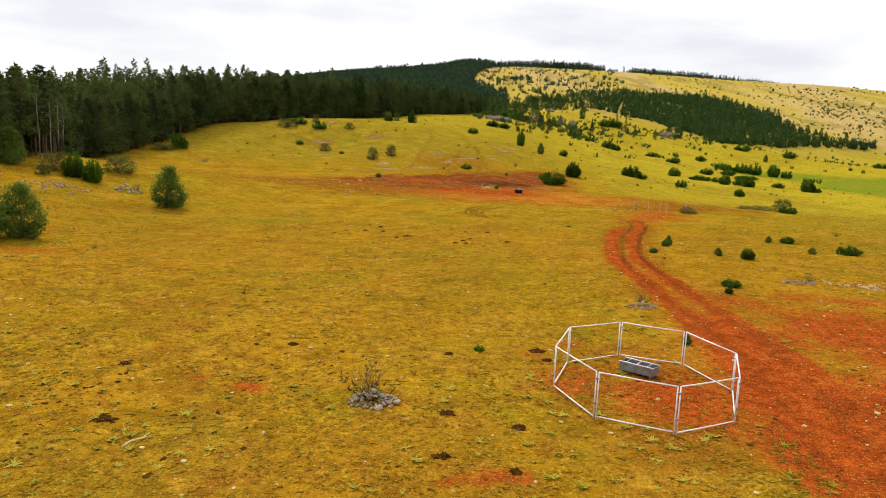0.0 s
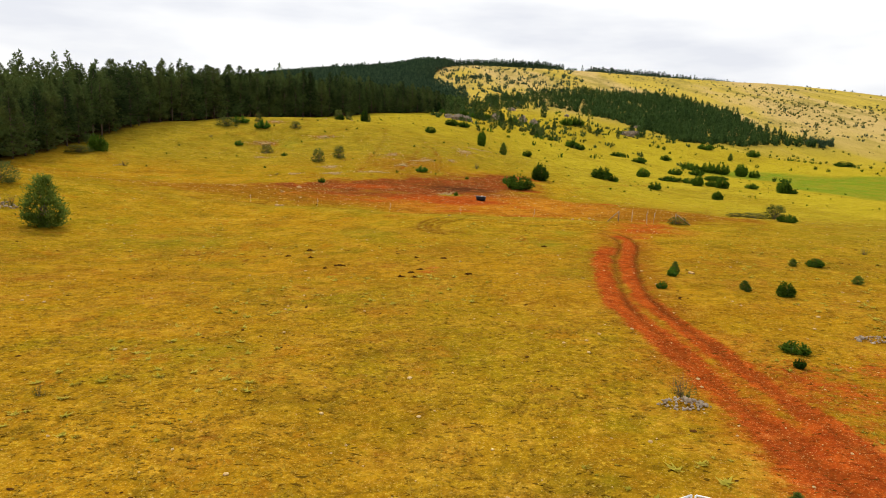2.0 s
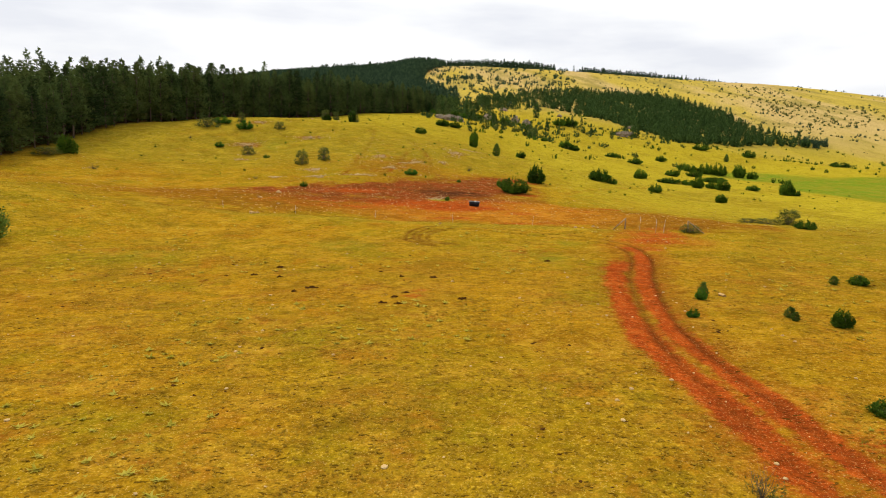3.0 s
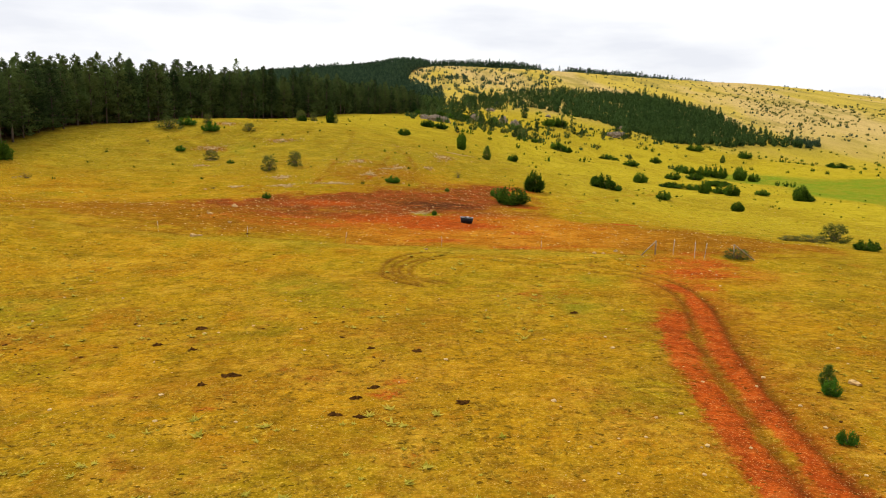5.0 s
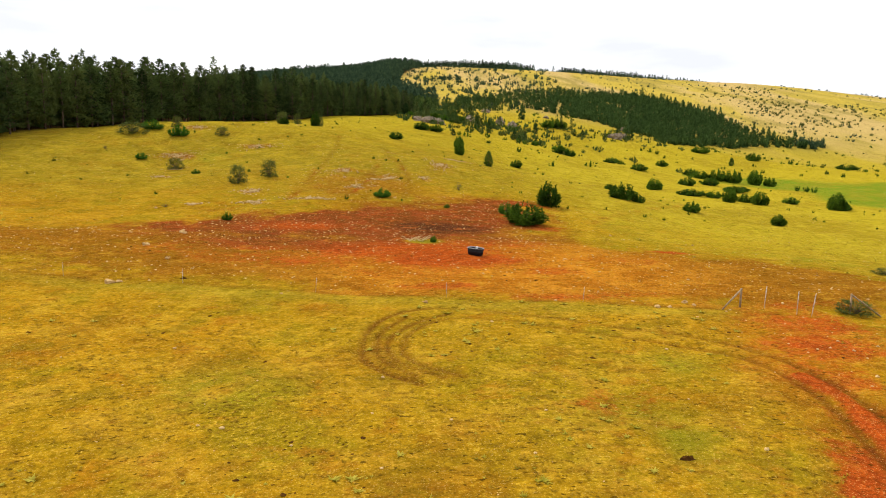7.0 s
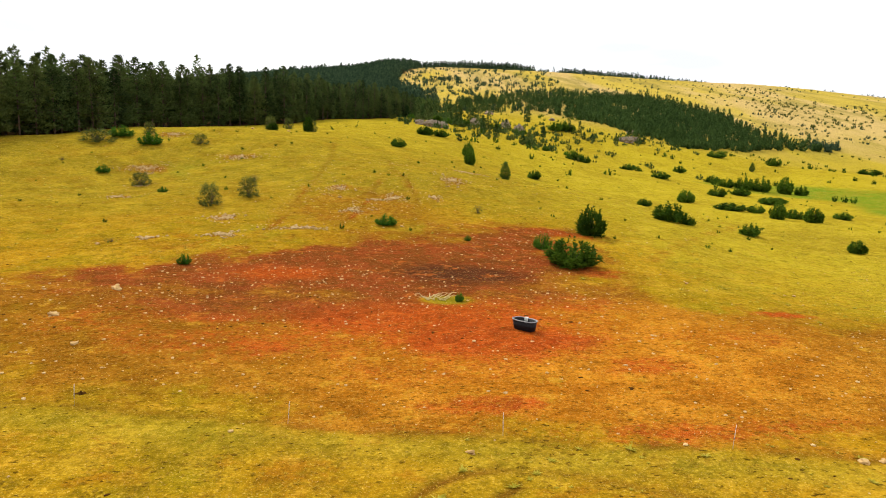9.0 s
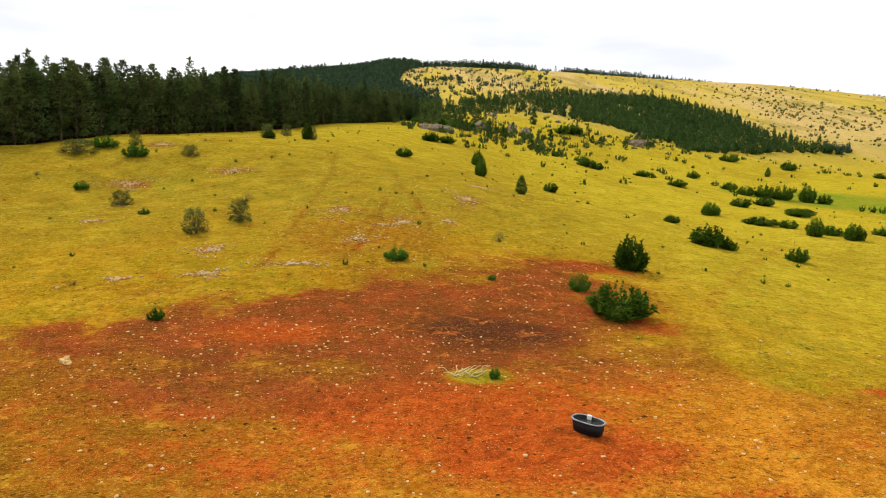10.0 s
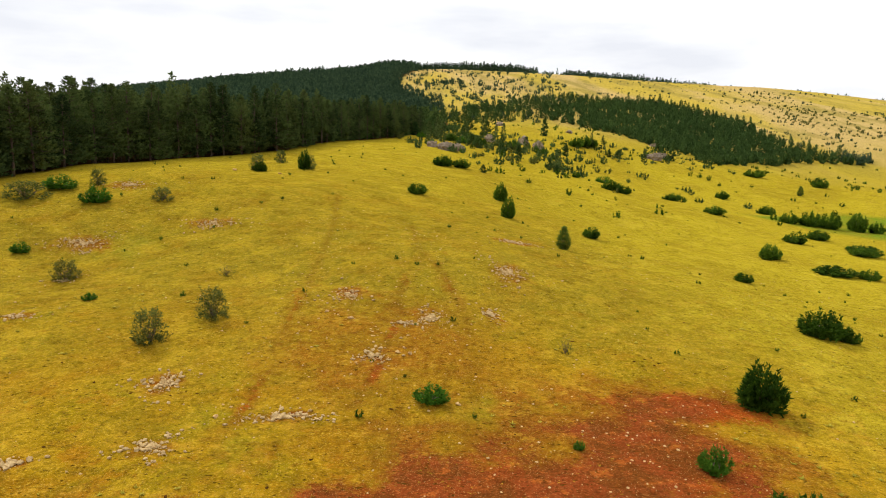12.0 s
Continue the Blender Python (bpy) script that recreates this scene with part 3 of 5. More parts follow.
    golden = np.exp(-(((x - 12) / 17) ** 2 + ((y - 109) / 15) ** 2) ** 2)
    golden = np.maximum(golden, 0.8 * step(y, 50, 30) * step(x, 4, 16))
    golden = np.maximum(golden, 0.8 * np.exp(-(((x - 25) / 7) ** 2 + ((y - 86) / 9) ** 2) ** 2))
    trod = np.maximum(yard * (1 - nest), 0.62 * step(d, 5.0, 1.5))
    trod = np.maximum(trod, 0.55 * np.exp(-(((x - 22) / 10) ** 2 + ((y - 26) / 12) ** 2) ** 2))
    for q in TRAILS:
        trod = np.maximum(trod, 0.38 * np.exp(-(near_line(x, y, q) / 1.5) ** 2) * step(y, 205, 170))
    trod = np.maximum(trod, 0.35 * np.exp(-(near_line(x, y, FOOTPATH) / 1.2) ** 2))
    trod = np.maximum(trod, 0.6 * stony)
    trod = np.maximum(trod, 0.58 * np.exp(-(((x + 1) / 11) ** 2 + ((y - 157) / 14) ** 2) ** 2))
    trod = np.maximum(trod, 0.46 * step(y, 46, 12))
    trod = np.maximum(trod, 0.8 * np.exp(-(((x - 9) / 7) ** 2 + ((y - 22) / 8) ** 2) ** 2))
    trod = np.maximum(trod, 0.34 * step(y, 96, 66))
    trod = np.maximum(trod, 0.7 * np.exp(-(((x - 26) / 6) ** 2 + ((y - 88) / 7) ** 2) ** 2))
    lush = np.maximum(0.92 * step(y + 8 * wob + 6 * (lattice(x, y, 12, 66) - 0.5), 134, 178), 0.75 * step(x - 0.12 * y, 22, 44) * step(y, 40, 70)) * (1 - yard) + 0.5 * nest
    strip = np.exp(-((near_line(x, y, FENCE_LINE) - 1.3) / 1.3) ** 2) * (y < np.interp(x, [-60, 24], [111, 94.4]))
    lush = np.maximum(lush, 0.7 * strip)
    dung = 0.85 * np.exp(-(((x - 8.0 + 3 * wob) / 4.2) ** 2 + ((y - 128.6 + 2 * wob) / 3.2) ** 2)) + 0.6 * stony
    dung = dung + 0.55 * step(y, 116, 124) * yard * (1 - np.exp(-(((x + 6.7) / 5) ** 2 + ((y - 128) / 2.4) ** 2))) + 0.40 * np.exp(-(((x + 9) / 9) ** 2 + ((y - 118) / 4.5) ** 2))
    green = np.zeros_like(x)
    for cx, cy, rr in ((-8.2, 16.8, 1.5), (-12.6, 15.5, 1.3), (12, 75, 3.0), (16, 84, 2.0), (-5, 82, 3), (-30, 190, 5), (-20, 76, 3), (6, 147, 3), (-12, 144, 2.5), (33, 107, 5), (45, 120, 6), (-29.7, 123.4, 2.0), (5.9, 120.3, 1.4)):
        green = np.maximum(green, 0.42 * np.exp(-((x - cx) ** 2 + (y - cy) ** 2) / (rr * rr)) * step(lattice(x, y, 1.6, 14), 0.15, 0.7))
    trail_wear = np.zeros_like(x)
    for q in TRAILS:
        trail_wear = np.maximum(trail_wear, 0.34 * np.exp(-(near_line(x, y, q) / 0.45) ** 2) * step(lattice(x, y, 5, 19), 0.25, 0.6))
    trail_wear = np.maximum(trail_wear, 0.55 * np.exp(-(near_line(x, y, FENCE_LINE) / 0.3) ** 2) * step(lattice(x, y, 2.1, 27), 0.15, 0.55))
    trail_wear = np.maximum(trail_wear, 0.6 * np.exp(-(near_line(x, y, [(31.8, 93.2), (40, 94), (52, 95.5)]) / 0.35) ** 2) * step(lattice(x, y, 1.7, 28), 0.2, 0.6))
    litter = step(inside_distance(x, y, WOOD_SIDE) + 3 * wob, -1.0, 2.5)
    # drier grass of the right-hand slope, also lightened in place of sun
    dry = 0.9 * step(x - 0.05 * y + 10 * wob, 8, 34) * step(y + 6 * wob, 98, 150) * (1 - yard)
    dry = np.maximum(dry, 0.7 * step(y, 195, 260)) * (0.65 + 0.5 * lattice(x, y, 23, 41))
    values = {"golden": golden, "dry": np.clip(dry, 0, 1), "litter": litter, "soil": soil, "trodden": trod, "lush": lush, "dung": np.clip(dung, 0, 1), "rut": np.clip(np.maximum(np.maximum(main, loop), trail_wear), 0, 1),
              "meadow": np.maximum(step(inside_distance(x, y, MEADOW), -3, 4), green), "pale": np.maximum(step(y + 0.25 * x, 420, 760), 0.0)}
    for name, v in values.items():
        me.attributes.new(name, "FLOAT", "POINT").data.foreach_set("value", v.astype(np.float32))
    me.materials.append(GROUND)
    return tagged(new("ground", me), "dry golden pasture with red earth, tracks and grassy hills", "ground", "", "structure")


build_ground()


# ================= mesh helpers =================
def part(name, bm, material, parent=None, label=""):
    me = bpy.data.meshes.new(name)
    bm.to_mesh(me)
    bm.free()
    return part_mesh(name, me, material, parent, label)


def part_mesh(name, me, material, parent=None, label=""):
    if not me.materials:
        me.materials.append(material)
    ob = new(name, me)
    if parent is not None:
        ob.parent = parent
    return tagged(ob, label)


def thing(name, label, category, group="", m=None):
    ob = tagged(new(name), label, category, group)
    ob.empty_display_size = 0.3
    if m is not None:
        ob.matrix_basis = m
    return ob


def soup_mesh(name, tris, smooth=False):
    """A mesh of loose triangles: an array n x 3 x 3."""
    t = np.asarray(tris, float).reshape(-1, 3, 3)
    me = bpy.data.meshes.new(name)
    n = len(t)
    me.vertices.add(3 * n)
    me.vertices.foreach_set("co", t.ravel())
    me.loops.add(3 * n)
    me.loops.foreach_set("vertex_index", np.arange(3 * n))
    me.polygons.add(n)
    me.polygons.foreach_set("loop_start", np.arange(0, 3 * n, 3))
    me.update()
    if smooth:
        me.polygons.foreach_set("use_smooth", np.ones(n, bool))
    return me


def index_mesh(name, verts, faces, smooth=True):
    me = bpy.data.meshes.new(name)
    me.from_pydata([tuple(v) for v in verts], [], faces)
    me.update()
    if smooth:
        me.polygons.foreach_set("use_smooth", np.ones(len(me.polygons), bool))
    return me


def unit(v):
    return v / np.maximum(np.linalg.norm(v, axis=-1, keepdims=True), 1e-9)


def sprays(rng, at, aim, length, width, k, loose):
    """k pointed leaves at each place, fanned about the direction aim."""
    n = len(at)
    p = np.repeat(at, k, 0)
    d = unit(np.repeat(unit(aim), k, 0) + loose * rng.normal(size=(n * k, 3)))
    s = unit(np.cross(d, rng.normal(size=(n * k, 3))))
    ln = np.repeat(np.broadcast_to(length, n), k)[:, None] * rng.uniform(0.65, 1.2, (n * k, 1))
    w = np.repeat(np.broadcast_to(width, n), k)[:, None] * rng.uniform(0.7, 1.2, (n * k, 1))
    return np.stack([p - s * w * 0.5, p + s * w * 0.5, p + d * ln], 1)


def tube(bm, pts, radii, sides=6, caps=True):
    """A bent, tapered tube through the points."""
    rings = []
    for i, p in enumerate(pts):
        p = Vector(p)
        a = Vector(pts[max(i - 1, 0)])
        b = Vector(pts[min(i + 1, len(pts) - 1)])
        d = (b - a).normalized()
        q = d.to_track_quat("Z", "Y").to_matrix()
        rings.append([bm.verts.new(p + q @ Vector((math.cos(t) * radii[i], math.sin(t) * radii[i], 0))) for t in (2 * math.pi * k / sides for k in range(sides))])
    for r0, r1 in zip(rings, rings[1:]):
        for k in range(sides):
            bm.faces.new((r0[k], r0[(k + 1) % sides], r1[(k + 1) % sides], r1[k])).smooth = True
    if caps:
        bm.faces.new(rings[0][::-1])
        bm.faces.new(rings[-1])


def box(bm, lo, hi, bevel=0.0):
    r = bmesh.ops.create_cube(bm, size=1)
    for v in r["verts"]:
        v.co = Vector([lo[i] + (v.co[i] + 0.5) * (hi[i] - lo[i]) for i in range(3)])
    if bevel:
        edges = list({e for v in r["verts"] for e in v.link_edges})
        bmesh.ops.bevel(bm, geom=edges, offset=bevel, segments=2, affect="EDGES")


# ================= pines =================
def pine_parts(seed, h, radius, low, tufts, leaf, whorl=0.55, boughs=5):
    """Trunk mesh data and crown triangles of a pine h metres tall, with green from low upwards."""
    rng = np.random.default_rng(seed)
    bend = rng.normal(0, 0.012 * h, (2,))
    axis = lambda z: np.array([bend[0] * (z / h) ** 2, bend[1] * (z / h) ** 2, z])
    at, aim, ln = [], [], []
    limbs = []
    z = low
    while z < h * 0.985:
        u = (z - low) / (h - low)
        r = radius * (0.6 + 0.4 * min(1, u / 0.15)) * (1 - u) ** 0.72 + 0.12
        for k in range(boughs if u < 0.8 else 4):
            a = rng.uniform(0, 2 * math.pi)
            L = r * rng.uniform(0.6, 1.18)
            rise = rng.uniform(-0.12, 0.25) + 0.7 * u * u
            out = np.array([math.cos(a), math.sin(a), rise])
            limbs.append((axis(z), axis(z) + out * L * 0.85))
            for q in range(tufts):
                f = 0.35 + 0.65 * (q + rng.uniform(0, 1)) / tufts
                at.append(axis(z) + out * L * f + rng.normal(0, 0.10 * r, 3) * np.array([1, 1, 0.5]))
                aim.append(out + np.array([0, 0, 0.30]) + rng.normal(0, 0.3, 3))
                ln.append(leaf * (0.50 + 0.55 * (1 - u)))
        z += whorl * rng.uniform(0.75, 1.25) * (0.55 + 0.45 * (1 - u))
    for k in range(5):
        at.append(axis(h * (0.955 + 0.01 * k)))
        aim.append(np.array([rng.normal(0, .25), rng.normal(0, .25), 1.2]))
        ln.append(leaf * 0.55)
    ln = np.array(ln)
    crown = sprays(rng, np.array(at), np.array(aim), ln, ln * 0.48, 4, 0.5)
    return axis, limbs, crown


def pine_thing(seed, h, radius, low, m, bark=None, label=""):
    axis, limbs, crown = pine_parts(seed, h, radius, low, 8, 0.62, 0.5, 6)
    top = thing("pine_tree", label or "tall dark green pine at the edge of the wood", "pine tree", "pines along the edge of the wood", m)
    bm = bmesh.new()
    tube(bm, [axis(z) for z in np.linspace(-0.4, h * 0.97, 7)], [0.24 * (1 - 0.93 * k / 6) for k in range(7)], 7)
    for a, b in limbs[::3]:
        tube(bm, [a, (a + b) / 2 + np.array([0, 0, -0.05]), b], [0.05, 0.035, 0.012], 3, False)
    part("trunk", bm, bark or PINE_BARK, top)
    part_mesh("crown", soup_mesh("crown", crown), PINE, top)
    return top


def turn_scale(x, y, z, rz, sx, sy, sz):
    return Matrix.Translation((x, y, z)) @ Matrix.Rotation(rz, 4, "Z") @ Matrix.Diagonal((sx, sy, sz, 1))


WOOD = WOOD_SIDE


def along(pts, gap, rng, lo=0.0):
    """Points about gap apart along a line, with the left-hand normal."""
    out, carry = [], lo
    for (x0, y0), (x1, y1) in zip(pts, pts[1:]):
        L = math.hypot(x1 - x0, y1 - y0)
        s = carry
        while s < L:
            out.append((x0 + (x1 - x0) * s / L, y0 + (y1 - y0) * s / L, -(y1 - y0) / L, (x1 - x0) / L))
            s += gap * rng.uniform(0.75, 1.25)
        carry = s - L
    return out


def tallness(y):
    """The wood is tallest at the middle of its edge."""
    return float(np.interp(y, [60, 130, 165, 190, 215, 265, 320, 385], [0.74, 0.74, 0.71, 0.80, 0.90, 0.94, 0.78, 0.60]))


def plant_edge():
    rng = np.random.default_rng(5)
    shapes = [(17.2, 4.4, 0.9), (18.2, 4.1, 1.6), (16.0, 4.4, 0.7), (17.4, 3.4, 4.6), (15.0, 4.0, 0.8)]
    first = {}
    for row, (gap, off) in enumerate(((4.0, 0.5), (4.0, 4.6))):
        for x, y, nx, ny in along(WOOD_EDGE[:15], gap, rng, row * 1.7):
            k = int(rng.integers(0, 5))
            if y < 112 and rng.uniform() < 0.8:
                k = 3
            o = off + rng.uniform(-0.6, 1.6)
            px, py = x + nx * o, y + ny * o
            s = rng.uniform(0.88, 1.06) * tallness(y)
            m = turn_scale(px, py, up(px, py), rng.uniform(0, 6.28), s * rng.uniform(1.0, 1.25), s * rng.uniform(1.0, 1.25), s)
            if k in first:
                q = first[k].scale
                copy_thing(first[k], m @ Matrix.Diagonal((1 / q[0], 1 / q[1], 1 / q[2], 1)))
            else:
                h, r, low = shapes[k]
                first[k] = pine_thing(30 + k, h, r, low, m)


plant_edge()


def bare_trunk(x, y, h, seed):
    rng = random.Random(seed)
    top = thing("bare_trunk", "pale bare pine trunk standing before the dark wood", "tree trunk", "bare trunks at the edge of the wood", pose(x, y, up(x, y), 0, 0, rng.uniform(0, 360)))
    lean = rng.uniform(-0.5, 0.5)
    bm = bmesh.new()
    tube(bm, [(0, 0, -0.3), (lean * 0.2, 0.05, h * 0.35), (lean * 0.6, -0.05, h * 0.7), (lean, 0, h)], [0.12, 0.10, 0.07, 0.025], 7)
    part("trunk", bm, PALE_BARK, top)
    for k in range(9):
        z, a, L = h * rng.uniform(0.3, 0.92), rng.uniform(0, 6.28), rng.uniform(0.5, 1.4)
        bx = lean * (z / h) ** 1.4
        bm = bmesh.new()
        tube(bm, [(bx, 0, z), (bx + math.cos(a) * L * 0.5, math.sin(a) * L * 0.5, z + 0.05), (bx + math.cos(a) * L, math.sin(a) * L, z - 0.1)], [0.035, 0.025, 0.008], 4)
        part("dead_limb", bm, PALE_BARK, top)


for k, (x, y, h) in enumerate(((-59.3, 96, 9.5), (-59.0, 98.4, 8.5), (-60.5, 103, 9.0), (-63.3, 109.5, 8.5))):
    bare_trunk(x, y, h, 70 + k)


def plant_mass(name, label, spots, makers, material, rng, category="woodland"):
    """Many trees in one mesh: spots are x, y, scale; makers are triangle sets."""
    tris = []
    xs, ys = np.array([s[0] for s in spots]), np.array([s[1] for s in spots])
    zs = height(xs, ys)
    for (x, y, s), z in zip(spots, zs):
        t = makers[int(rng.integers(0, len(makers)))]
        a = rng.uniform(0, 6.28)
        c, q = math.cos(a), math.sin(a)
        R = np.array([[c, q, 0], [-q, c, 0], [0, 0, 1]])
        tris.append((t @ R) * np.array([s, s, s * rng.uniform(0.88, 1.12)]) + np.array([x, y, z]))
    ob = part_mesh(name, soup_mesh(name, np.concatenate(tris)), material)
    return tagged(ob, label, category, "", "stuff")


def scatter_in(poly, gap, rng, test=None):
    xs, ys = [p[0] for p in poly], [p[1] for p in poly]
    gx, gy = np.meshgrid(np.arange(min(xs), max(xs), gap), np.arange(min(ys), max(ys), gap))
    x = gx.ravel() + rng.uniform(-0.42, 0.42, gx.size) * gap
    y = gy.ravel() + rng.uniform(-0.42, 0.42, gx.size) * gap
    ok = inside_distance(x, y, list(poly)) > 0
    if test is not None:
        ok &= test(x, y)
    return x[ok], y[ok]


def trunk_tris(h, r):
    a = np.array([[math.cos(t) * r, math.sin(t) * r, -0.3] for t in (0, 2.1, 4.2)])
    return np.array([[a[0], a[1], (0, 0, h * 0.8)], [a[1], a[2], (0, 0, h * 0.8)], [a[2], a[0], (0, 0, h * 0.8)]])


def plant_wood():
    rng = np.random.default_rng(9)
    near = [np.concatenate([pine_parts(60 + k, h, r, low, 3, 1.0, 0.9)[2], trunk_tris(h, 0.2)]) for k, (h, r, low) in enumerate(((17, 3.4, 3.0), (18.8, 3.2, 4.0), (15.4, 3.3, 2.6)))]
    mid = [pine_parts(70 + k, h, r, low, 1, 2.2, 1.25)[2] for k, (h, r, low) in enumerate(((15.4, 3.2, 4.0), (16.6, 3.0, 4.4), (14.2, 3.2, 3.6)))]
    far = [pine_parts(80 + k, h, r, low, 1, 3.4, 2.1)[2] for k, (h, r, low) in enumerate(((13.5, 3.8, 3.0), (14.8, 3.6, 3.4)))]
    depth = lambda x, y: inside_distance(x, y, WOOD)
    x, y = scatter_in(WOOD, 3.9, rng, lambda x, y: (y < 360) & (y > 50) & (depth(x, y) < 42) & (depth(x, y) > 6))
    plant_mass("pine_wood", "dense dark pine wood behind the edge trees", [(a, b, rng.uniform(0.80, 1.10) * tallness(b) * (1 - 0.14 * step(b, 190, 250) * min(1.0, c / 30))) for a, b, c in zip(x, y, depth(x, y))], near, PINE, rng)
    x, y = scatter_in(WOOD, 6.0, rng, lambda x, y: (y < 560) & (y > 220) & (((y >= 360) & (depth(x, y) > 1)) | (depth(x, y) >= 42)) & (x > -240))
    plant_mass("pine_slope", "pine wood climbing the slope behind", [(a, b, rng.uniform(0.85, 1.12) * min(tallness(b), 0.40 + 0.14 * float(step(b, 330, 430)))) for a, b in zip(x, y)], mid, PINE_SUNLIT, rng)
    x, y = scatter_in(WOOD, 7.2, rng, lambda x, y: (y >= 560) & (y < 1185) & (x > -330) & (x > -0.36 * y + 10))
    plant_mass("pine_ridge", "pine wood along the far ridge", [(a, b, rng.uniform(0.85, 1.2) * (float(np.interp(a, [-250, -40], [0.42, 0.82])) if b < 1000 else float(np.interp(a, [-250, -120, -40, 10, 60], [0.40, 0.42, 0.50, 0.85, 0.62])))) for a, b in zip(x, y)], far, PINE_HAZED, rng)
    # belt of trees on the plateau behind the bare hill
    x, y = scatter_in([(38, 520), (44, 600), (56, 640), (110, 712), (180, 790), (205, 742), (130, 678), (112, 600), (80, 560), (62, 515)], 7.0, rng, lambda x, y: lattice(x, y, 22, 37) > 0.34)
    near_cone = [pine_parts(110 + k, 12, 2.8, 0.4, 2, 1.6, 1.1)[2] for k in range(3)]
    plant_mass("pine_fringe", "loose fringe of small pines below the pale hill", [(a, b, rng.uniform(0.3, 0.62)) for a, b in zip(x, y)], near_cone, PINELET, rng)
    fine = [pine_parts(86 + k, h, 2.2, 0.8, 1, 1.9, 1.2)[2] for k, h in enumerate((11.5, 13.0, 12.2))]
    belt = [(0, 1285), (250, 1285), (262, 1320), (292, 1320), (305, 1290), (560, 1290), (640, 1305), (640, 1320), (0, 1320)]
    x, y = scatter_in(belt, 4.4, rng)
    plant_mass("far_belt_of_trees", "hazy belt of pines on the plateau", [(a, b, rng.uniform(0.9, 1.25) * (1.3 - 0.5 * max(0, (a - 380) / 260))) for a, b in zip(x, y)], fine, PINE_HAZED, rng)


plant_wood()


# ================= shrubs =================
def plume_tris(seed, plumes, steps, leaf, width, spread_, loose=0.45, k=3):
    """Upright leafy plumes of uneven height, leaning outwards, in a bush one metre wide and one high."""
    rng = np.random.default_rng(seed)
    at, aim, ln = [], [], []
    for p in range(plumes):
        a, f = rng.uniform(0, 6.28), math.sqrt(rng.uniform(0, 1))
        base = np.array([math.cos(a), math.sin(a), 0]) * 0.22 * f
        tip = np.array([math.cos(a) * spread_ * f, math.sin(a) * spread_ * f, (1.02 - 0.58 * f * f) * rng.uniform(0.72, 1.06)])
        for q in range(steps):
            u = (q + rng.uniform(0, 1)) / steps
            at.append(base + (tip - base) * u + np.array([math.cos(a), math.sin(a), 0]) * 0.10 * math.sin(3.1 * u) + rng.normal(0, 0.045 * (1.15 - u), 3))
            aim.append((tip - base) + np.array([math.cos(a), math.sin(a), 0.3]) * 0.5 * (1 - u) + rng.normal(0, 0.25, 3))
            ln.append(leaf * (1.2 - 0.55 * u))
    at = np.array(at)
    at[:, 2] = np.abs(at[:, 2]) + 0.01
    ln = np.array(ln)
    return sprays(rng, at, np.array(aim), ln, width * ln / leaf, k, loose)


def stem_mesh(seed, n, spread_, h, r, curl=0.22):
    rng = random.Random(seed)
    bm = bmesh.new()
    for _ in range(n):
        a, s = rng.uniform(0, 6.28), spread_ * rng.uniform(0.1, 1)
        x, y, z = math.cos(a) * s, math.sin(a) * s, h * rng.uniform(0.6, 1.0)
        q = lambda f: (x * f + rng.uniform(-curl, curl) * f * (1 - f) * 2, y * f + rng.uniform(-curl, curl) * f * (1 - f) * 2, z * f ** 0.8 - 0.04)
        tube(bm, [q(0), q(0.35), q(0.7), q(1)], [r, r * 0.8, r * 0.5, r * 0.15], 4, False)
    return bm


def leafy_crown(seed, clumps=140, leaves=30, rounded=False):
    """A lumpy crown of small leaves, one metre wide and one high: egg-shaped, or rounded and lower."""
    rng = np.random.default_rng(seed)
    at, aim = [], []
    for k in range(clumps):
        z = 0.06 + 0.92 * rng.uniform(0, 1) ** 1.15
        r = 0.56 * (1 - z) ** 0.65 * min(1.0, 0.32 + 2.2 * z) * rng.uniform(0.35, 1.12)
        if rounded:
            z = 0.03 + 0.85 * rng.uniform(0, 1) ** 1.3
            r = 0.50 * math.sqrt(max(0.05, 1 - ((z - 0.30) / 0.66) ** 2)) * math.sqrt(rng.uniform(0.05, 1.1))
        a = rng.uniform(0, 6.28)
        mid = np.array([math.cos(a) * r, math.sin(a) * r, z])
        at.append(mid + rng.normal(0, 1, (leaves, 3)) * np.array([0.062, 0.062, 0.045]))
        aim.append(np.tile([math.cos(a), math.sin(a), 0.9], (leaves, 1)) + rng.normal(0, 0.6, (leaves, 3)))
    at = np.concatenate(at)
    at[:, 2] = np.abs(at[:, 2]) + 0.01
    return sprays(rng, at, np.concatenate(aim), 0.080, 0.030, 1, 0.3)


KINDS = {}


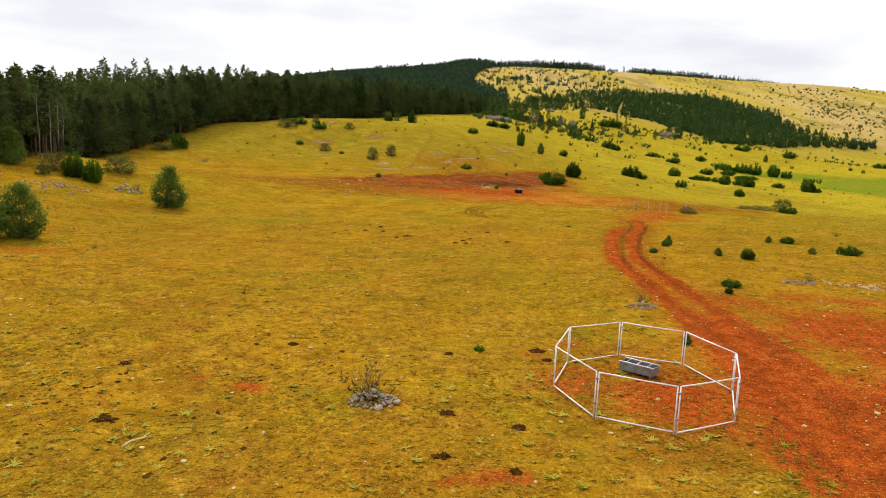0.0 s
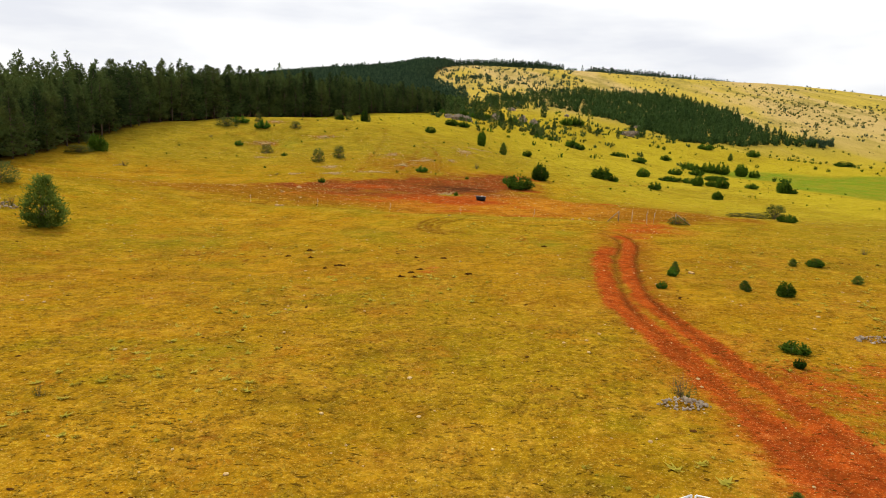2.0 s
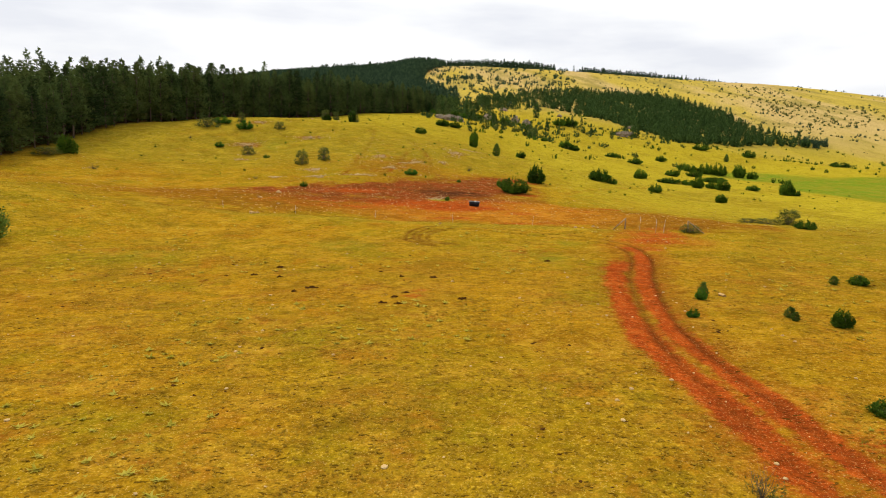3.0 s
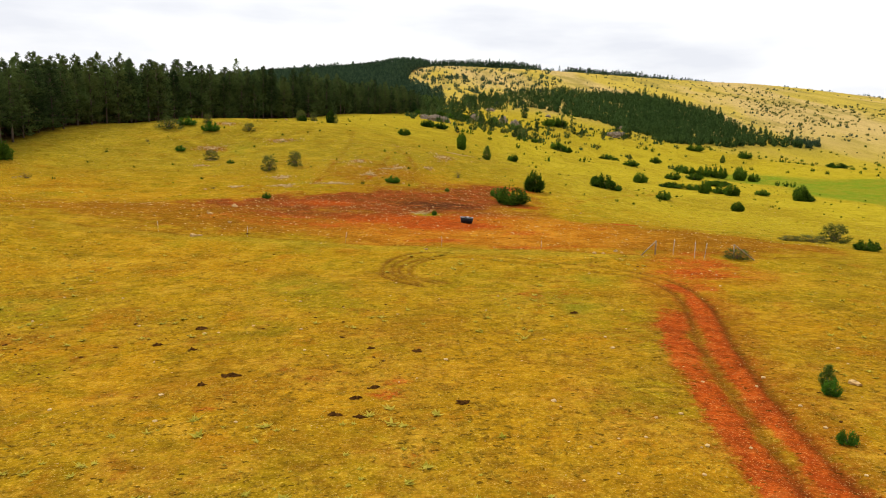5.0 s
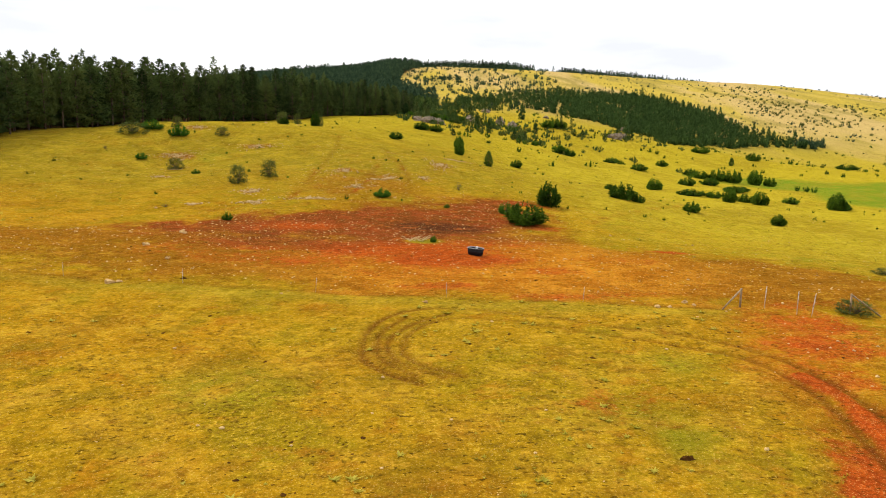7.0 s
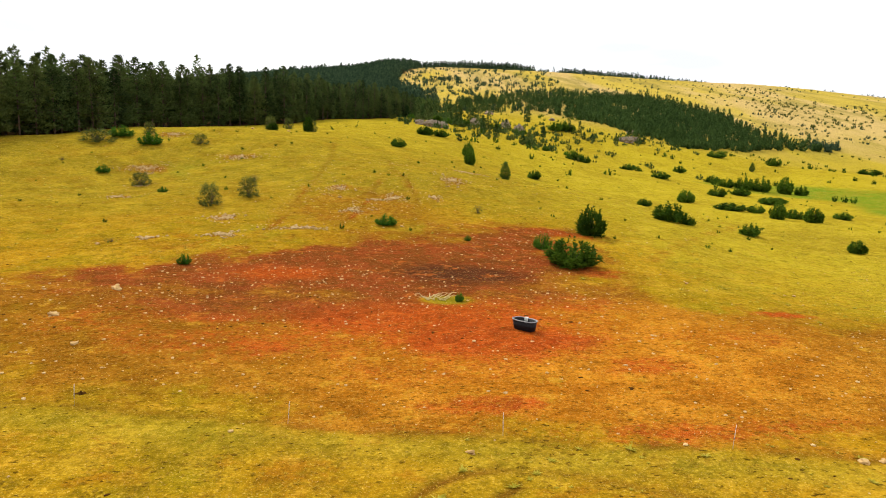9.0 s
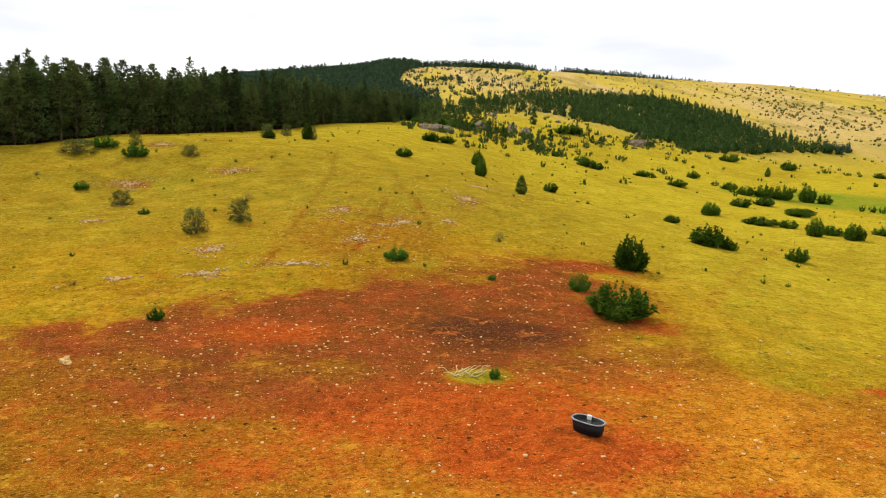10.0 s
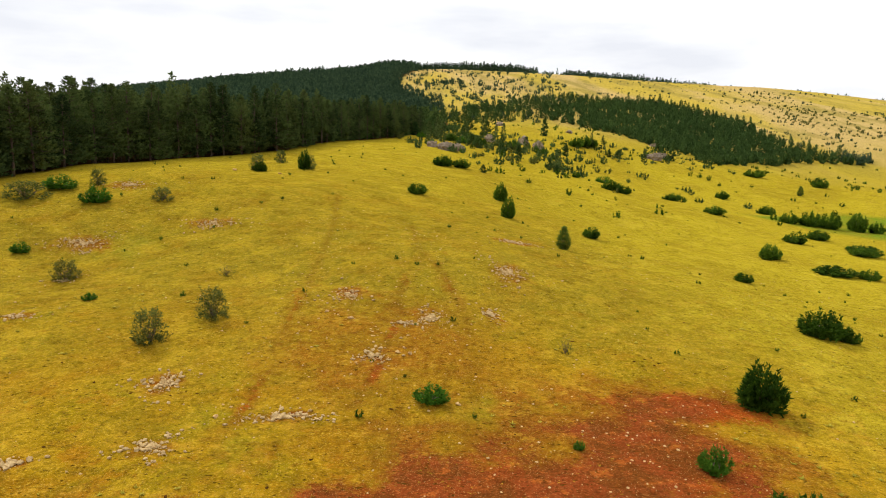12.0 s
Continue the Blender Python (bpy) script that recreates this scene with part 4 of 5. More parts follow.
def shrub(kind, x, y, w, h, turn=None):
    """Puts a shrub w metres wide and h high on the ground; the first of a kind is built, the others copy it."""
    name, label, cat, group, seed, n, leaf, width, upness, mat, stems, stem_mat = SHRUBS[kind]
    rz = turn if turn is not None else (x * 1.7 + y * 2.3) % 6.28
    m = turn_scale(x, y, up(x, y) - 0.03 * h, rz, w, w, h)
    if kind in KINDS:
        s = KINDS[kind].scale
        return copy_thing(KINDS[kind], m @ Matrix.Diagonal((1 / s[0], 1 / s[1], 1 / s[2], 1)))
    top = thing(name, label, cat, group, m)
    part("brushwood", stem_mesh(seed, stems[0], stems[1], stems[2], stems[3]), stem_mat, top)
    if kind == "pinelet":
        green = pine_parts(seed, 6.0, 1.7, 0.15, 4, 0.75, 0.36)[2] / np.array([3.5, 3.5, 6.0])
    elif kind == "sapling":
        green = leafy_crown(seed)
    elif kind == "dull":
        green = leafy_crown(seed, 90, 24, True)
    else:
        green = plume_tris(seed, n, stems[4], leaf, width, upness)
    part_mesh("foliage", soup_mesh("foliage", green), mat, top)
    KINDS[kind] = top
    return top


SHRUBS = {
    "juniper": ("juniper_bush", "dense dark green juniper bush on the pasture", "bush", "juniper bushes", 11, 58, 0.15, 0.062, 0.44, JUNIPER, (7, 0.3, 0.7, 0.02, 16), TWIG),
    "juniper_b": ("juniper_bush", "spreading dark green juniper bush", "bush", "juniper bushes", 12, 60, 0.15, 0.060, 0.52, JUNIPER, (7, 0.35, 0.6, 0.02, 15), TWIG),
    "fresh": ("green_bush", "low bush with fresh green leaves", "bush", "green bushes", 13, 40, 0.15, 0.060, 0.50, BRIGHT, (7, 0.35, 0.6, 0.018, 14), TWIG),
    "dull": ("dull_shrub", "twiggy grey-green shrub in dry grass", "shrub", "twiggy shrubs", 14, 34, 0.14, 0.040, 0.50, GREY_LEAF, (30, 0.45, 0.95, 0.008, 14), TWIG),
    "dry": ("dry_shrub", "nearly bare brown twiggy shrub", "shrub", "twiggy shrubs", 15, 14, 0.11, 0.030, 0.50, GREY_LEAF, (38, 0.5, 1.0, 0.0045, 6), TWIG),
    "pinelet": ("small_pine", "small conical green pine among rocks and bushes", "pine tree", "small pines on the rocky shoulder", 17, 0, 0.1, 0.05, 0.7, PINELET, (5, 0.12, 0.5, 0.02, 9), TWIG),
    "sapling": ("young_tree", "bushy young tree with grey-green leaves", "young tree", "young trees", 16, 900, 0.11, 0.05, 0.7, YOUNG, (9, 0.3, 0.85, 0.02, 9), TWIG),
}


def place_shrubs():
    for kind, rows in (
        ("juniper", ((24.6, 148.3, 3.3, 3.5), (19.3, 219.5, 2.5, 3.7), (20.9, 237, 2.7, 3.6), (-16.6, 243.5, 2.6, 3.9), (-23, 231.5, 2.6, 1.8), (70, 227, 4.2, 3.0), (76, 199.5, 3.4, 3.4), (81.5, 196.6, 3.8, 3.0), (126, 283, 5.8, 5.2), (65, 160.4, 2.6, 1.9), (97, 194, 4.3, 4.0), (23.8, 53.6, 1.2, 1.0), (-50.6, 88.6, 2.9, 3.4), (-47.6, 88.0, 2.8, 3.2), (-64.4, 160, 4.0, 3.6))),
        ("juniper_b", ((18.3, 132.8, 4.6, 2.6), (41.6, 168, 4.4, 2.8), (44.3, 167.6, 2.2, 1.4), (54, 168.3, 2.7, 1.9), (32, 214, 2.7, 1.9), (4.4, 225, 3.2, 2.0), (13.0, 274, 5.0, 2.7), (17.6, 276, 4.0, 2.4), (83.5, 305, 5.2, 2.2), (63, 300, 4.8, 3.0), (66, 297, 3.6, 2.6), (88, 249, 4.7, 2.4), (114, 285, 5.6, 4.2), (119.0, 284, 5.6, 4.6), (108.5, 286, 4.6, 3.0), (131, 282, 4.0, 3.2), (99, 258, 5.0, 2.4), (74, 214, 6.5, 1.6), (78.3, 211.5, 3.2, 1.8), (95, 208, 3.5, 1.7), (100, 197, 4.0, 1.6), (49, 197.2, 2.6, 1.4))),
        ("juniper_b", ((86, 283, 5.4, 2.3), (116, 340, 4.4, 2.9), (97, 239, 6.0, 1.8), (100.5, 244.5, 6.6, 1.4), (115, 309, 5.2, 2.9), (175, 377, 6.5, 4.0), (158, 397, 8, 3.6), (241, 405, 10, 3.2), (81.5, 203, 3.5, 2.0), (17.9, 41.5, 1.2, 0.55), (16.9, 39.3, 0.5, 0.45), (32.7, 66, 1.3, 0.7), (34.8, 58.7, 2.0, 0.9), (48.8, 101, 2.3, 1.2))),
        ("fresh", ((17.25, 139.9, 1.9, 1.6), (1.7, 147.9, 2.4, 1.2), (-15.0, 130.6, 1.1, 0.9), (6.85, 120.0, 0.65, 0.7), (-40.5, 204, 3.9, 2.5), (-47.8, 210.5, 4.8, 2.1), (10.0, 142.1, 0.7, 0.6), (-42.7, 187.6, 2.2, 1.3), (-28.6, 170.7, 1.3, 0.8), (1.06, 26.6, 0.5, 0.25), (18.9, 59.8, 0.75, 0.7), (16.6, 55.3, 0.7, 0.5))),
        ("dull", ((-19.5, 159, 2.5, 2.9), (-15.7, 163.4, 2.4, 2.8), (-50, 205, 5.4, 2.6), (-43.3, 212.5, 2.1, 2.5), (-32, 205.2, 2.6, 2.0), (-34.3, 179, 2.8, 2.2), (-53.8, 90, 4.0, 2.8), (-48.6, 97, 4.2, 2.7), (-53.2, 86, 1.7, 1.3), (-66.5, 156, 5.0, 1.5), (-22.6, 256, 2.3, 2.9), (-23.4, 232, 2.6, 3.2), (-15.6, 244, 2.2, 3.0), (31.7, 93.3, 2.2, 0.9), (53.8, 114.1, 3.1, 2.3), (49, 110.5, 3.4, 0.9), (46, 109.6, 2.4, 0.6))),
        ("dry", ((-17.3, 176.2, 1.9, 1.3), (12.9, 156.8, 1.5, 1.5), (-24.3, 140, 1.2, 0.6), (24.3, 44.4, 1.1, 0.7), (-41.4, 86.8, 1.6, 1.6), (10.6, 35.9, 1.2, 1.0), (-28.2, 50, 0.8, 0.5), (-12.2, 35.6, 0.45, 0.6), (41.3, 73.3, 1.0, 0.8), (-54, 147, 1.9, 1.2), (-50.5, 191.5, 1.3, 0.8), (-3.2, 20.9, 2.2, 1.6))),
        ("pinelet", ((45, 421, 4.6, 7.2), (76, 443, 3.9, 8.9), (38.8, 343, 2.5, 6.4), (41.7, 328, 2.6, 5.6), (71.3, 383, 2.8, 5.1), (30, 341, 3.1, 4.2), (123.5, 420.5, 3.8, 7.1), (128, 414.5, 3.8, 8.0), (94.3, 399.7, 2.5, 3.5), (98.7, 400.5, 2.5, 3.5), (-7, 342, 4, 5), (-2.7, 350, 4.4, 5.6), (1.2, 357, 4, 5), (6, 359, 4.6, 6), (10.6, 368, 4, 5), (13.5, 388, 4.4, 6.4), (17.4, 409, 4.6, 6), (20, 430, 5, 7), (23, 453, 5, 7), (36.5, 470, 4.6, 6), (34.9, 418, 4, 6.4), (40.9, 449, 4.4, 6), (29.6, 382, 3.6, 5), (29, 347, 3.2, 4), (50.5, 322.6, 2.0, 3.4), (51.6, 317.2, 2.0, 2.5), (22.9, 275.2, 1.9, 1.9))),
        ("juniper_b", ((84, 414, 6.5, 4.6), (88.5, 418, 6.5, 5.2), (93, 421, 5.5, 4.4), (22, 352, 5, 2.6), (33, 356, 5, 3.0), (48, 372, 5, 3), (59, 372, 5, 2.4), (66, 303, 3.4, 2.4), (57.4, 315.9, 2.5, 1.8))),
        ("fresh", ((26, 350, 4, 2.4), (12, 352, 3.5, 2), (67, 318.8, 5.0, 2.4))),
        ("sapling", ((-34.2, 79.2, 4.1, 4.9), (-35.7, 52.8, 3.8, 4.4), (-37.4, 50.2, 4.4, 5.2), (-59, 88.6, 4.2, 4.8), (23.1, 197.5, 2.0, 3.2), (19.5, 61, 0.7, 0.9), (22.1, 55.6, 0.7, 0.6), (21.9, 54.7, 0.5, 0.5), (31.5, 58.6, 0.8, 0.6), (32.9, 66.2, 0.9, 0.6), (30.7, 65.7, 0.7, 0.6), (153, 354, 2.4, 3.6), (10.8, 28.2, 0.5, 0.45))),
    ):
        for x, y, w, h in rows:
            shrub(kind, x, y, w, h)


place_shrubs()


SCRUB = [(59, 645), (126, 676), (196, 735), (242, 772), (264, 770), (274, 722), (287, 662), (274, 592), (284, 546), (296, 534), (288, 522), (250, 512), (190, 470), (149, 420), (136, 436), (140, 500), (126, 556), (112, 600), (89, 626), (56, 622)]


def scrub():
    """Dark scrub wood on the far hillside, and the bushes dotted over the slopes."""
    rng = np.random.default_rng(21)
    small = [plume_tris(90 + k, 13, 5, 0.26, 0.15, 0.42) * np.array([5.0, 5.0, 5.6]) for k in range(4)]
    tiny = [plume_tris(95 + k, 9, 4, 0.30, 0.16, 0.45) * np.array([3.0, 3.0, 3.0]) for k in range(4)]
    cone = [pine_parts(100 + k, 7.5, 1.7, 0.3, 2, 1.0, 0.7)[2] for k in range(3)]
    wood = SCRUB
    x, y = scatter_in(wood, 5.6, rng, lambda x, y: (lattice(x, y, 14, 31) * 0.6 + lattice(x, y, 45, 32) * 0.4 > 0.31 + 0.28 * step(x, 150, 90)) & (inside_distance(x, y, SCRUB) + 16 * lattice(x, y, 21, 36) > 6))
    plant_mass("scrub_wood", "dark green pine scrub on the far hillside", [(a, b, rng.uniform(0.7, 1.35)) for a, b in zip(x, y)], small + cone, PINELET, rng)
    tail = [(280, 526), (300, 548), (318, 540), (300, 524)]
    x, y = scatter_in(tail, 5.0, rng)
    plant_mass("scrub_copse", "small dark copse at the foot of the hillside", [(a, b, rng.uniform(0.8, 1.2)) for a, b in zip(x, y)], small, PINE_HAZED, rng)
    rows = []
    for _ in range(1800):
        yy = rng.uniform(560, 1240)
        xx = rng.uniform(0.03 * yy, 0.75 * yy)
        if lattice(xx, yy, 60, 33) > 0.45 or xx < 0.22 * yy:
            rows.append((xx, yy, rng.uniform(0.35, 1.0) * (1.25 if xx < 0.25 * yy else 0.8)))
    rows += [(67 + 20 * rng.normal(), 900 + 16 * rng.normal(), rng.uniform(0.5, 1.1)) for _ in range(60)]
    rows += [(rng.uniform(40, 200), rng.uniform(700, 960), rng.uniform(0.5, 1.3)) for _ in range(160)]
    plant_mass("hillside_bushes", "scattered dark bushes on the pale hillside", [(a, b, c * rng.choice([0.6, 1.0, 1.6])) for a, b, c in rows], tiny, PINE_HAZED, rng, "bushes")
    rows = []
    for cx, cy, n in ((376, 707, 70), (429, 765, 50), (380, 642, 50), (384, 756, 50), (321, 609, 36), (431, 900, 40), (470, 700, 60), (350, 820, 30)):
        rows += [(cx + 22 * rng.normal(), cy + 26 * rng.normal(), rng.uniform(0.3, 1.0)) for _ in range(n)]
    plant_mass("gully_brush", "dull olive brush in the gullies of the pale hillside", rows, tiny, GREY_LEAF, rng, "bushes")
    rows = []
    for _ in range(420):
        yy = rng.uniform(250, 560)
        xx = rng.uniform(0.05 * yy + 10, 0.62 * yy + 40)
        if inside_distance(np.array([xx]), np.array([yy]), MEADOW)[0] < 2 and lattice(xx, yy, 40, 35) > 0.42:
            rows.append((xx, yy, rng.uniform(0.18, 0.75)))
    plant_mass("valley_bushes", "small bushes dotted over the valley slopes", rows, tiny, JUNIPER, rng, "bushes")
    rows = [(rng.uniform(8, 60), rng.uniform(315, 430), rng.uniform(0.35, 1.0)) for _ in range(70)]
    rows += [(rng.uniform(75, 135), rng.uniform(390, 430), rng.uniform(0.3, 0.8)) for _ in range(34)]
    plant_mass("rocky_shoulder_pines", "small pines and bushes among the crags", rows, cone + tiny * 2, PINE, rng, "bushes")
    rows = [(45 + 24 * rng.normal(), 366 + 26 * rng.normal(), rng.uniform(0.35, 1.0)) for _ in range(150)]
    rows += [(-10 + 42 * q + 5 * rng.normal(), 338 + 120 * q + 8 * rng.normal(), rng.uniform(0.6, 1.5)) for q in rng.uniform(0, 1, 90)]
    rows += [(rng.uniform(70, 150), rng.uniform(395, 440), rng.uniform(0.3, 0.9)) for _ in range(60)]
    plant_mass("shoulder_brush", "low green brush round the crags and the wood's end", rows, tiny, PINELET, rng, "bushes")
    rows = [(45 + 26 * rng.normal(), 360 + 28 * rng.normal(), rng.uniform(0.3, 0.8)) for _ in range(90)]
    plant_mass("dry_brush", "dull dry brush between the crags", rows, tiny, GREY_LEAF, rng, "bushes")
    rows = [(rng.uniform(-60, 120), rng.uniform(145, 300), rng.uniform(0.06, 0.2)) for _ in range(260)]
    plant_mass("low_scrub", "tiny low bushes in the hill grass", [r for r in rows if inside_distance(np.array([r[0]]), np.array([r[1]]), WOOD)[0] < -6], tiny, JUNIPER, rng, "bushes")


scrub()


# ================= stones =================
def stone_data(seed, flat=0.6):
    """One angular stone about a metre across."""
    rng = random.Random(seed)
    bm = bmesh.new()
    bmesh.ops.create_icosphere(bm, subdivisions=1, radius=0.5)
    for v in bm.verts:
        v.co *= rng.uniform(0.72, 1.2)
        v.co.z *= flat
    me = bpy.data.meshes.new("stone")
    bm.to_mesh(me)
    bm.free()
    return me


STONES = [stone_data(200 + k) for k in range(6)]
for me in STONES:
    me.materials.append(STONE)
HEAP_STONES = [stone_data(210 + k) for k in range(8)]
for me in HEAP_STONES:
    me.materials.append(HEAP_STONE)


def stone_tris(me):
    v = np.array([p.co[:] for p in me.vertices])
    return np.array([[v[i] for i in f.vertices] for f in me.polygons])


STONE_SETS = [stone_tris(me) for me in STONES]


def stone_heap(x, y, w, d, high, n, seed, label, size=1.0):
    rng = random.Random(seed)
    z0 = up(x, y)
    top = thing("stone_heap", label, "stone heap", "stone heaps on the pasture", pose(x, y, z0))
    for i in range(n):
        a, r = rng.uniform(0, 6.28), math.sqrt(rng.uniform(0, 1))
        px, py = math.cos(a) * r * w / 2, math.sin(a) * r * d / 2
        s = size * rng.uniform(0.05, 0.17) * (2.2 if rng.random() < 0.07 else 1)
        pz = high * (1 - r) * rng.uniform(0.3, 1) + up(x + px, y + py) - z0 + s * 0.12
        ob = new("stone", rng.choice(HEAP_STONES))
        ob.parent = top
        ob.matrix_basis = pose(px, py, pz, rng.uniform(-40, 40), rng.uniform(-40, 40), rng.uniform(0, 360)) @ Matrix.Diagonal((s, s * rng.uniform(0.7, 1), s, 1))


stone_heap(-2.95, 20.4, 1.9, 1.2, 0.42, 240, 1, "heap of grey limestone rubble with dry twigs")
stone_heap(10.5, 35.2, 1.9, 1.1, 0.25, 120, 2, "small heap of pale stones beside the track")
stone_heap(23.5, 44.2, 2.4, 1.2, 0.25, 110, 3, "low heap of pinkish stones in the grass")
stone_heap(-48.4, 79.8, 7.5, 7.0, 0.6, 150, 4, "spread of limestone rubble below the bushes", 1.7)
stone_heap(-42.2, 86.0, 3.6, 3.0, 1.0, 60, 6, "dark heap of boulders with a dry shrub", 2.2)
stone_heap(-54.5, 147, 3.4, 1.8, 0.4, 40, 5, "flat heap of dark stones in the grass")


def crag(x, y, w, d, h, seed, turn=0.0):
    """A weathered outcrop of several fused blocks."""
    rng = random.Random(seed)
    top = thing("rock_outcrop", "weathered grey limestone outcrop among bushes", "rock", "limestone outcrops", pose(x, y, up(x, y), 0, 0, turn))
    for i in range(5):
        bm = bmesh.new()
        bmesh.ops.create_icosphere(bm, subdivisions=3, radius=0.5)
        ox, oy, s = rng.uniform(-0.32, 0.32) * w, rng.uniform(-0.3, 0.3) * d, rng.uniform(0.4, 0.75)
        for v in bm.verts:
            p = v.co.copy()
            q = 0.95 + 0.75 * noise.noise(p * 3.0 + Vector((seed, i, 0))) + 0.6 * abs(noise.noise(p * 8 + Vector((i, seed, 2))))
            v.co = Vector((p.x * w * s * q + ox, p.y * d * s * q + oy, max(-0.3, (p.z * q + 0.18) * h * s * 1.25)))
        part("block", bm, CRAG, top)


for k, (x, y, w, d, h) in enumerate(((18.5, 318, 5.5, 3.5, 3.8), (13.5, 323, 3.6, 3, 3.0), (22, 324, 4, 3, 3.6), (57, 398, 7, 4, 5.0), (62, 392, 5, 3, 4.2), (118, 411, 7, 4, 4.6), (124, 418, 5, 3, 4.0), (41, 388, 5, 3, 4.0), (64, 498, 6, 4, 2.8), (96, 474, 6, 4, 2.6), (143, 470, 7, 4, 3.4))):
    crag(x, y, w, d, h, 40 + k, 30 * k)


def rubble(x, y, w, d, n, seed, big=0.30):
    rng = np.random.default_rng(seed)
    a, r = rng.uniform(0, 6.28, n), np.abs(rng.normal(0, 0.55, n)) + 0.1 * rng.uniform(0, 1, n)
    lobe = 0.75 + 0.35 * np.sin(3 * a + seed) + 0.2 * np.sin(5 * a + 2 * seed)
    px, py = x + np.cos(a) * r * lobe * w / 2, y + np.sin(a) * r * lobe * d / 2
    pz = height(px, py)
    tris = []
    for i in range(n):
        size = big * (0.22 + 1.15 * rng.uniform(0, 1) ** 2.5)
        t = STONE_SETS[int(rng.integers(0, 6))] * size
        q, lean = rng.uniform(0, 6.28), rng.normal(0, 0.35)
        c, s, cl, sl = math.cos(q), math.sin(q), math.cos(lean), math.sin(lean)
        t = t @ np.array([[1, 0, 0], [0, cl, sl], [0, -sl, cl]])
        tris.append(t @ np.array([[c, s, 0], [-s, c, 0], [0, 0, 1]]) + np.array([px[i], py[i], pz[i] + 0.12 * size]))
    ob = part_mesh("stone_scatter", soup_mesh("stone_scatter", np.concatenate(tris)), STONE)
    tagged(ob, "patch of broken limestone showing through the grass", "stones", "patches of limestone rubble", "stuff")


for k, q in enumerate(RUBBLE):
    rubble(q[0], q[1], 1.45 * q[2], 1.45 * q[3], int(q[4] * 3.6), 300 + k, 0.27)


# ================= round pen =================
def round_pen():
    cx, cy, rx, ry = 7.2, 22.15, 3.45, 3.95
    z0 = up(cx, cy)
    top = thing("round_pen", "octagonal pen of bare galvanised steel tube panels", "pen", "", pose(cx, cy, z0))
    low, high, r = 0.09, 1.60, 0.025
    corner = [(rx * math.sin(radians(45 * k + 1)), -ry * math.cos(radians(45 * k + 1))) for k in range(8)]
    for k in range(8):
        (ax, ay), (bx, by) = corner[k], corner[(k + 1) % 8]
        L = math.hypot(bx - ax, by - ay)
        ux, uy = (bx - ax) / L, (by - ay) / L
        a, b = (ax + ux * 0.055, ay + uy * 0.055), (bx - ux * 0.055, by - uy * 0.055)
        ga, gb = up(cx + a[0], cy + a[1]) - z0, up(cx + b[0], cy + b[1]) - z0
        gm = up(cx + (a[0] + b[0]) / 2, cy + (a[1] + b[1]) / 2) - z0
        lift = max(0.0, gm - (ga + gb) / 2)
        for name, za, zb in (("top_rail", high, high), ("bottom_rail", low + ga + lift, low + gb + lift)):
            bm = bmesh.new()
            tube(bm, [(*a, za), ((a[0] + b[0]) / 2, (a[1] + b[1]) / 2, (za + zb) / 2 - 0.012), (*b, zb)], [r] * 3, 8)
            part(name, bm, STEEL, top)
        for p in (a, b):
            g = up(cx + p[0], cy + p[1]) - z0
            bm = bmesh.new()
            tube(bm, [(*p, min(g, 0) - 0.05), (*p, 0.8), (*p, high)], [r * 0.95] * 3, 8)
            part("post", bm, STEEL, top)
        for z in (0.45, 1.35):
            bm = bmesh.new()
            box(bm, (ax - 0.05, ay - 0.05, z), (ax + 0.05, ay + 0.05, z + 0.05), 0.01)
            part("clamp", bm, GALV_DARK, top)


round_pen()


def feed_trough(x, y, rz):
    top = thing("feed_trough", "long low zinc feed trough on the ground", "trough", "", pose(x, y, up(x, y), 0, 0, rz))
    bm = bmesh.new()
    for y0, y1, s in ((-0.30, -0.27, -1), (0.27, 0.30, 1)):
        box(bm, (-0.72, y0, 0.10), (0.72, y1, 0.46), 0.008)
    for x0, x1 in ((-0.72, -0.69), (0.69, 0.72)):
        box(bm, (x0, -0.27, 0.10), (x1, 0.27, 0.46), 0.008)
    box(bm, (-0.69, -0.27, 0.10), (0.69, 0.27, 0.14))
    part("tray", bm, GALV_DARK, top, "dull zinc tray")
    for s in (-0.30, 0.30):
        bm = bmesh.new()
        tube(bm, [(-0.75, s, 0.47), (0, s, 0.47), (0.75, s, 0.47)], [0.022] * 3, 6)
        part("rim", bm, STEEL, top)
    for k in range(3):
        bm = bmesh.new()
        tube(bm, [(-0.45 + 0.45 * k, -0.30, 0.48), (-0.45 + 0.45 * k, 0.30, 0.48)], [0.012] * 2, 6)
        part("bar", bm, STEEL, top)
    for sx in (-0.6, 0.6):
        for sy in (-0.24, 0.24):
            bm = bmesh.new()
            box(bm, (sx - 0.03, sy - 0.03, -0.05), (sx + 0.03, sy + 0.03, 0.11), 0.005)
            part("leg", bm, GALV_DARK, top)


feed_trough(7.5, 24.0, -38)


# ================= water tub =================
def loop_verts(bm, a, b, z, n=40, power=2.6):
    out = []
    for k in range(n):
        t = 2 * math.pi * k / n
        c, s = math.cos(t), math.sin(t)
        out.append(bm.verts.new((math.copysign(abs(c) ** (2 / power), c) * a, math.copysign(abs(s) ** (2 / power), s) * b, z)))
    return out


def bridge(bm, r0, r1):
    n = len(r0)
    for k in range(n):
        bm.faces.new((r0[k], r0[(k + 1) % n], r1[(k + 1) % n], r1[k])).smooth = True


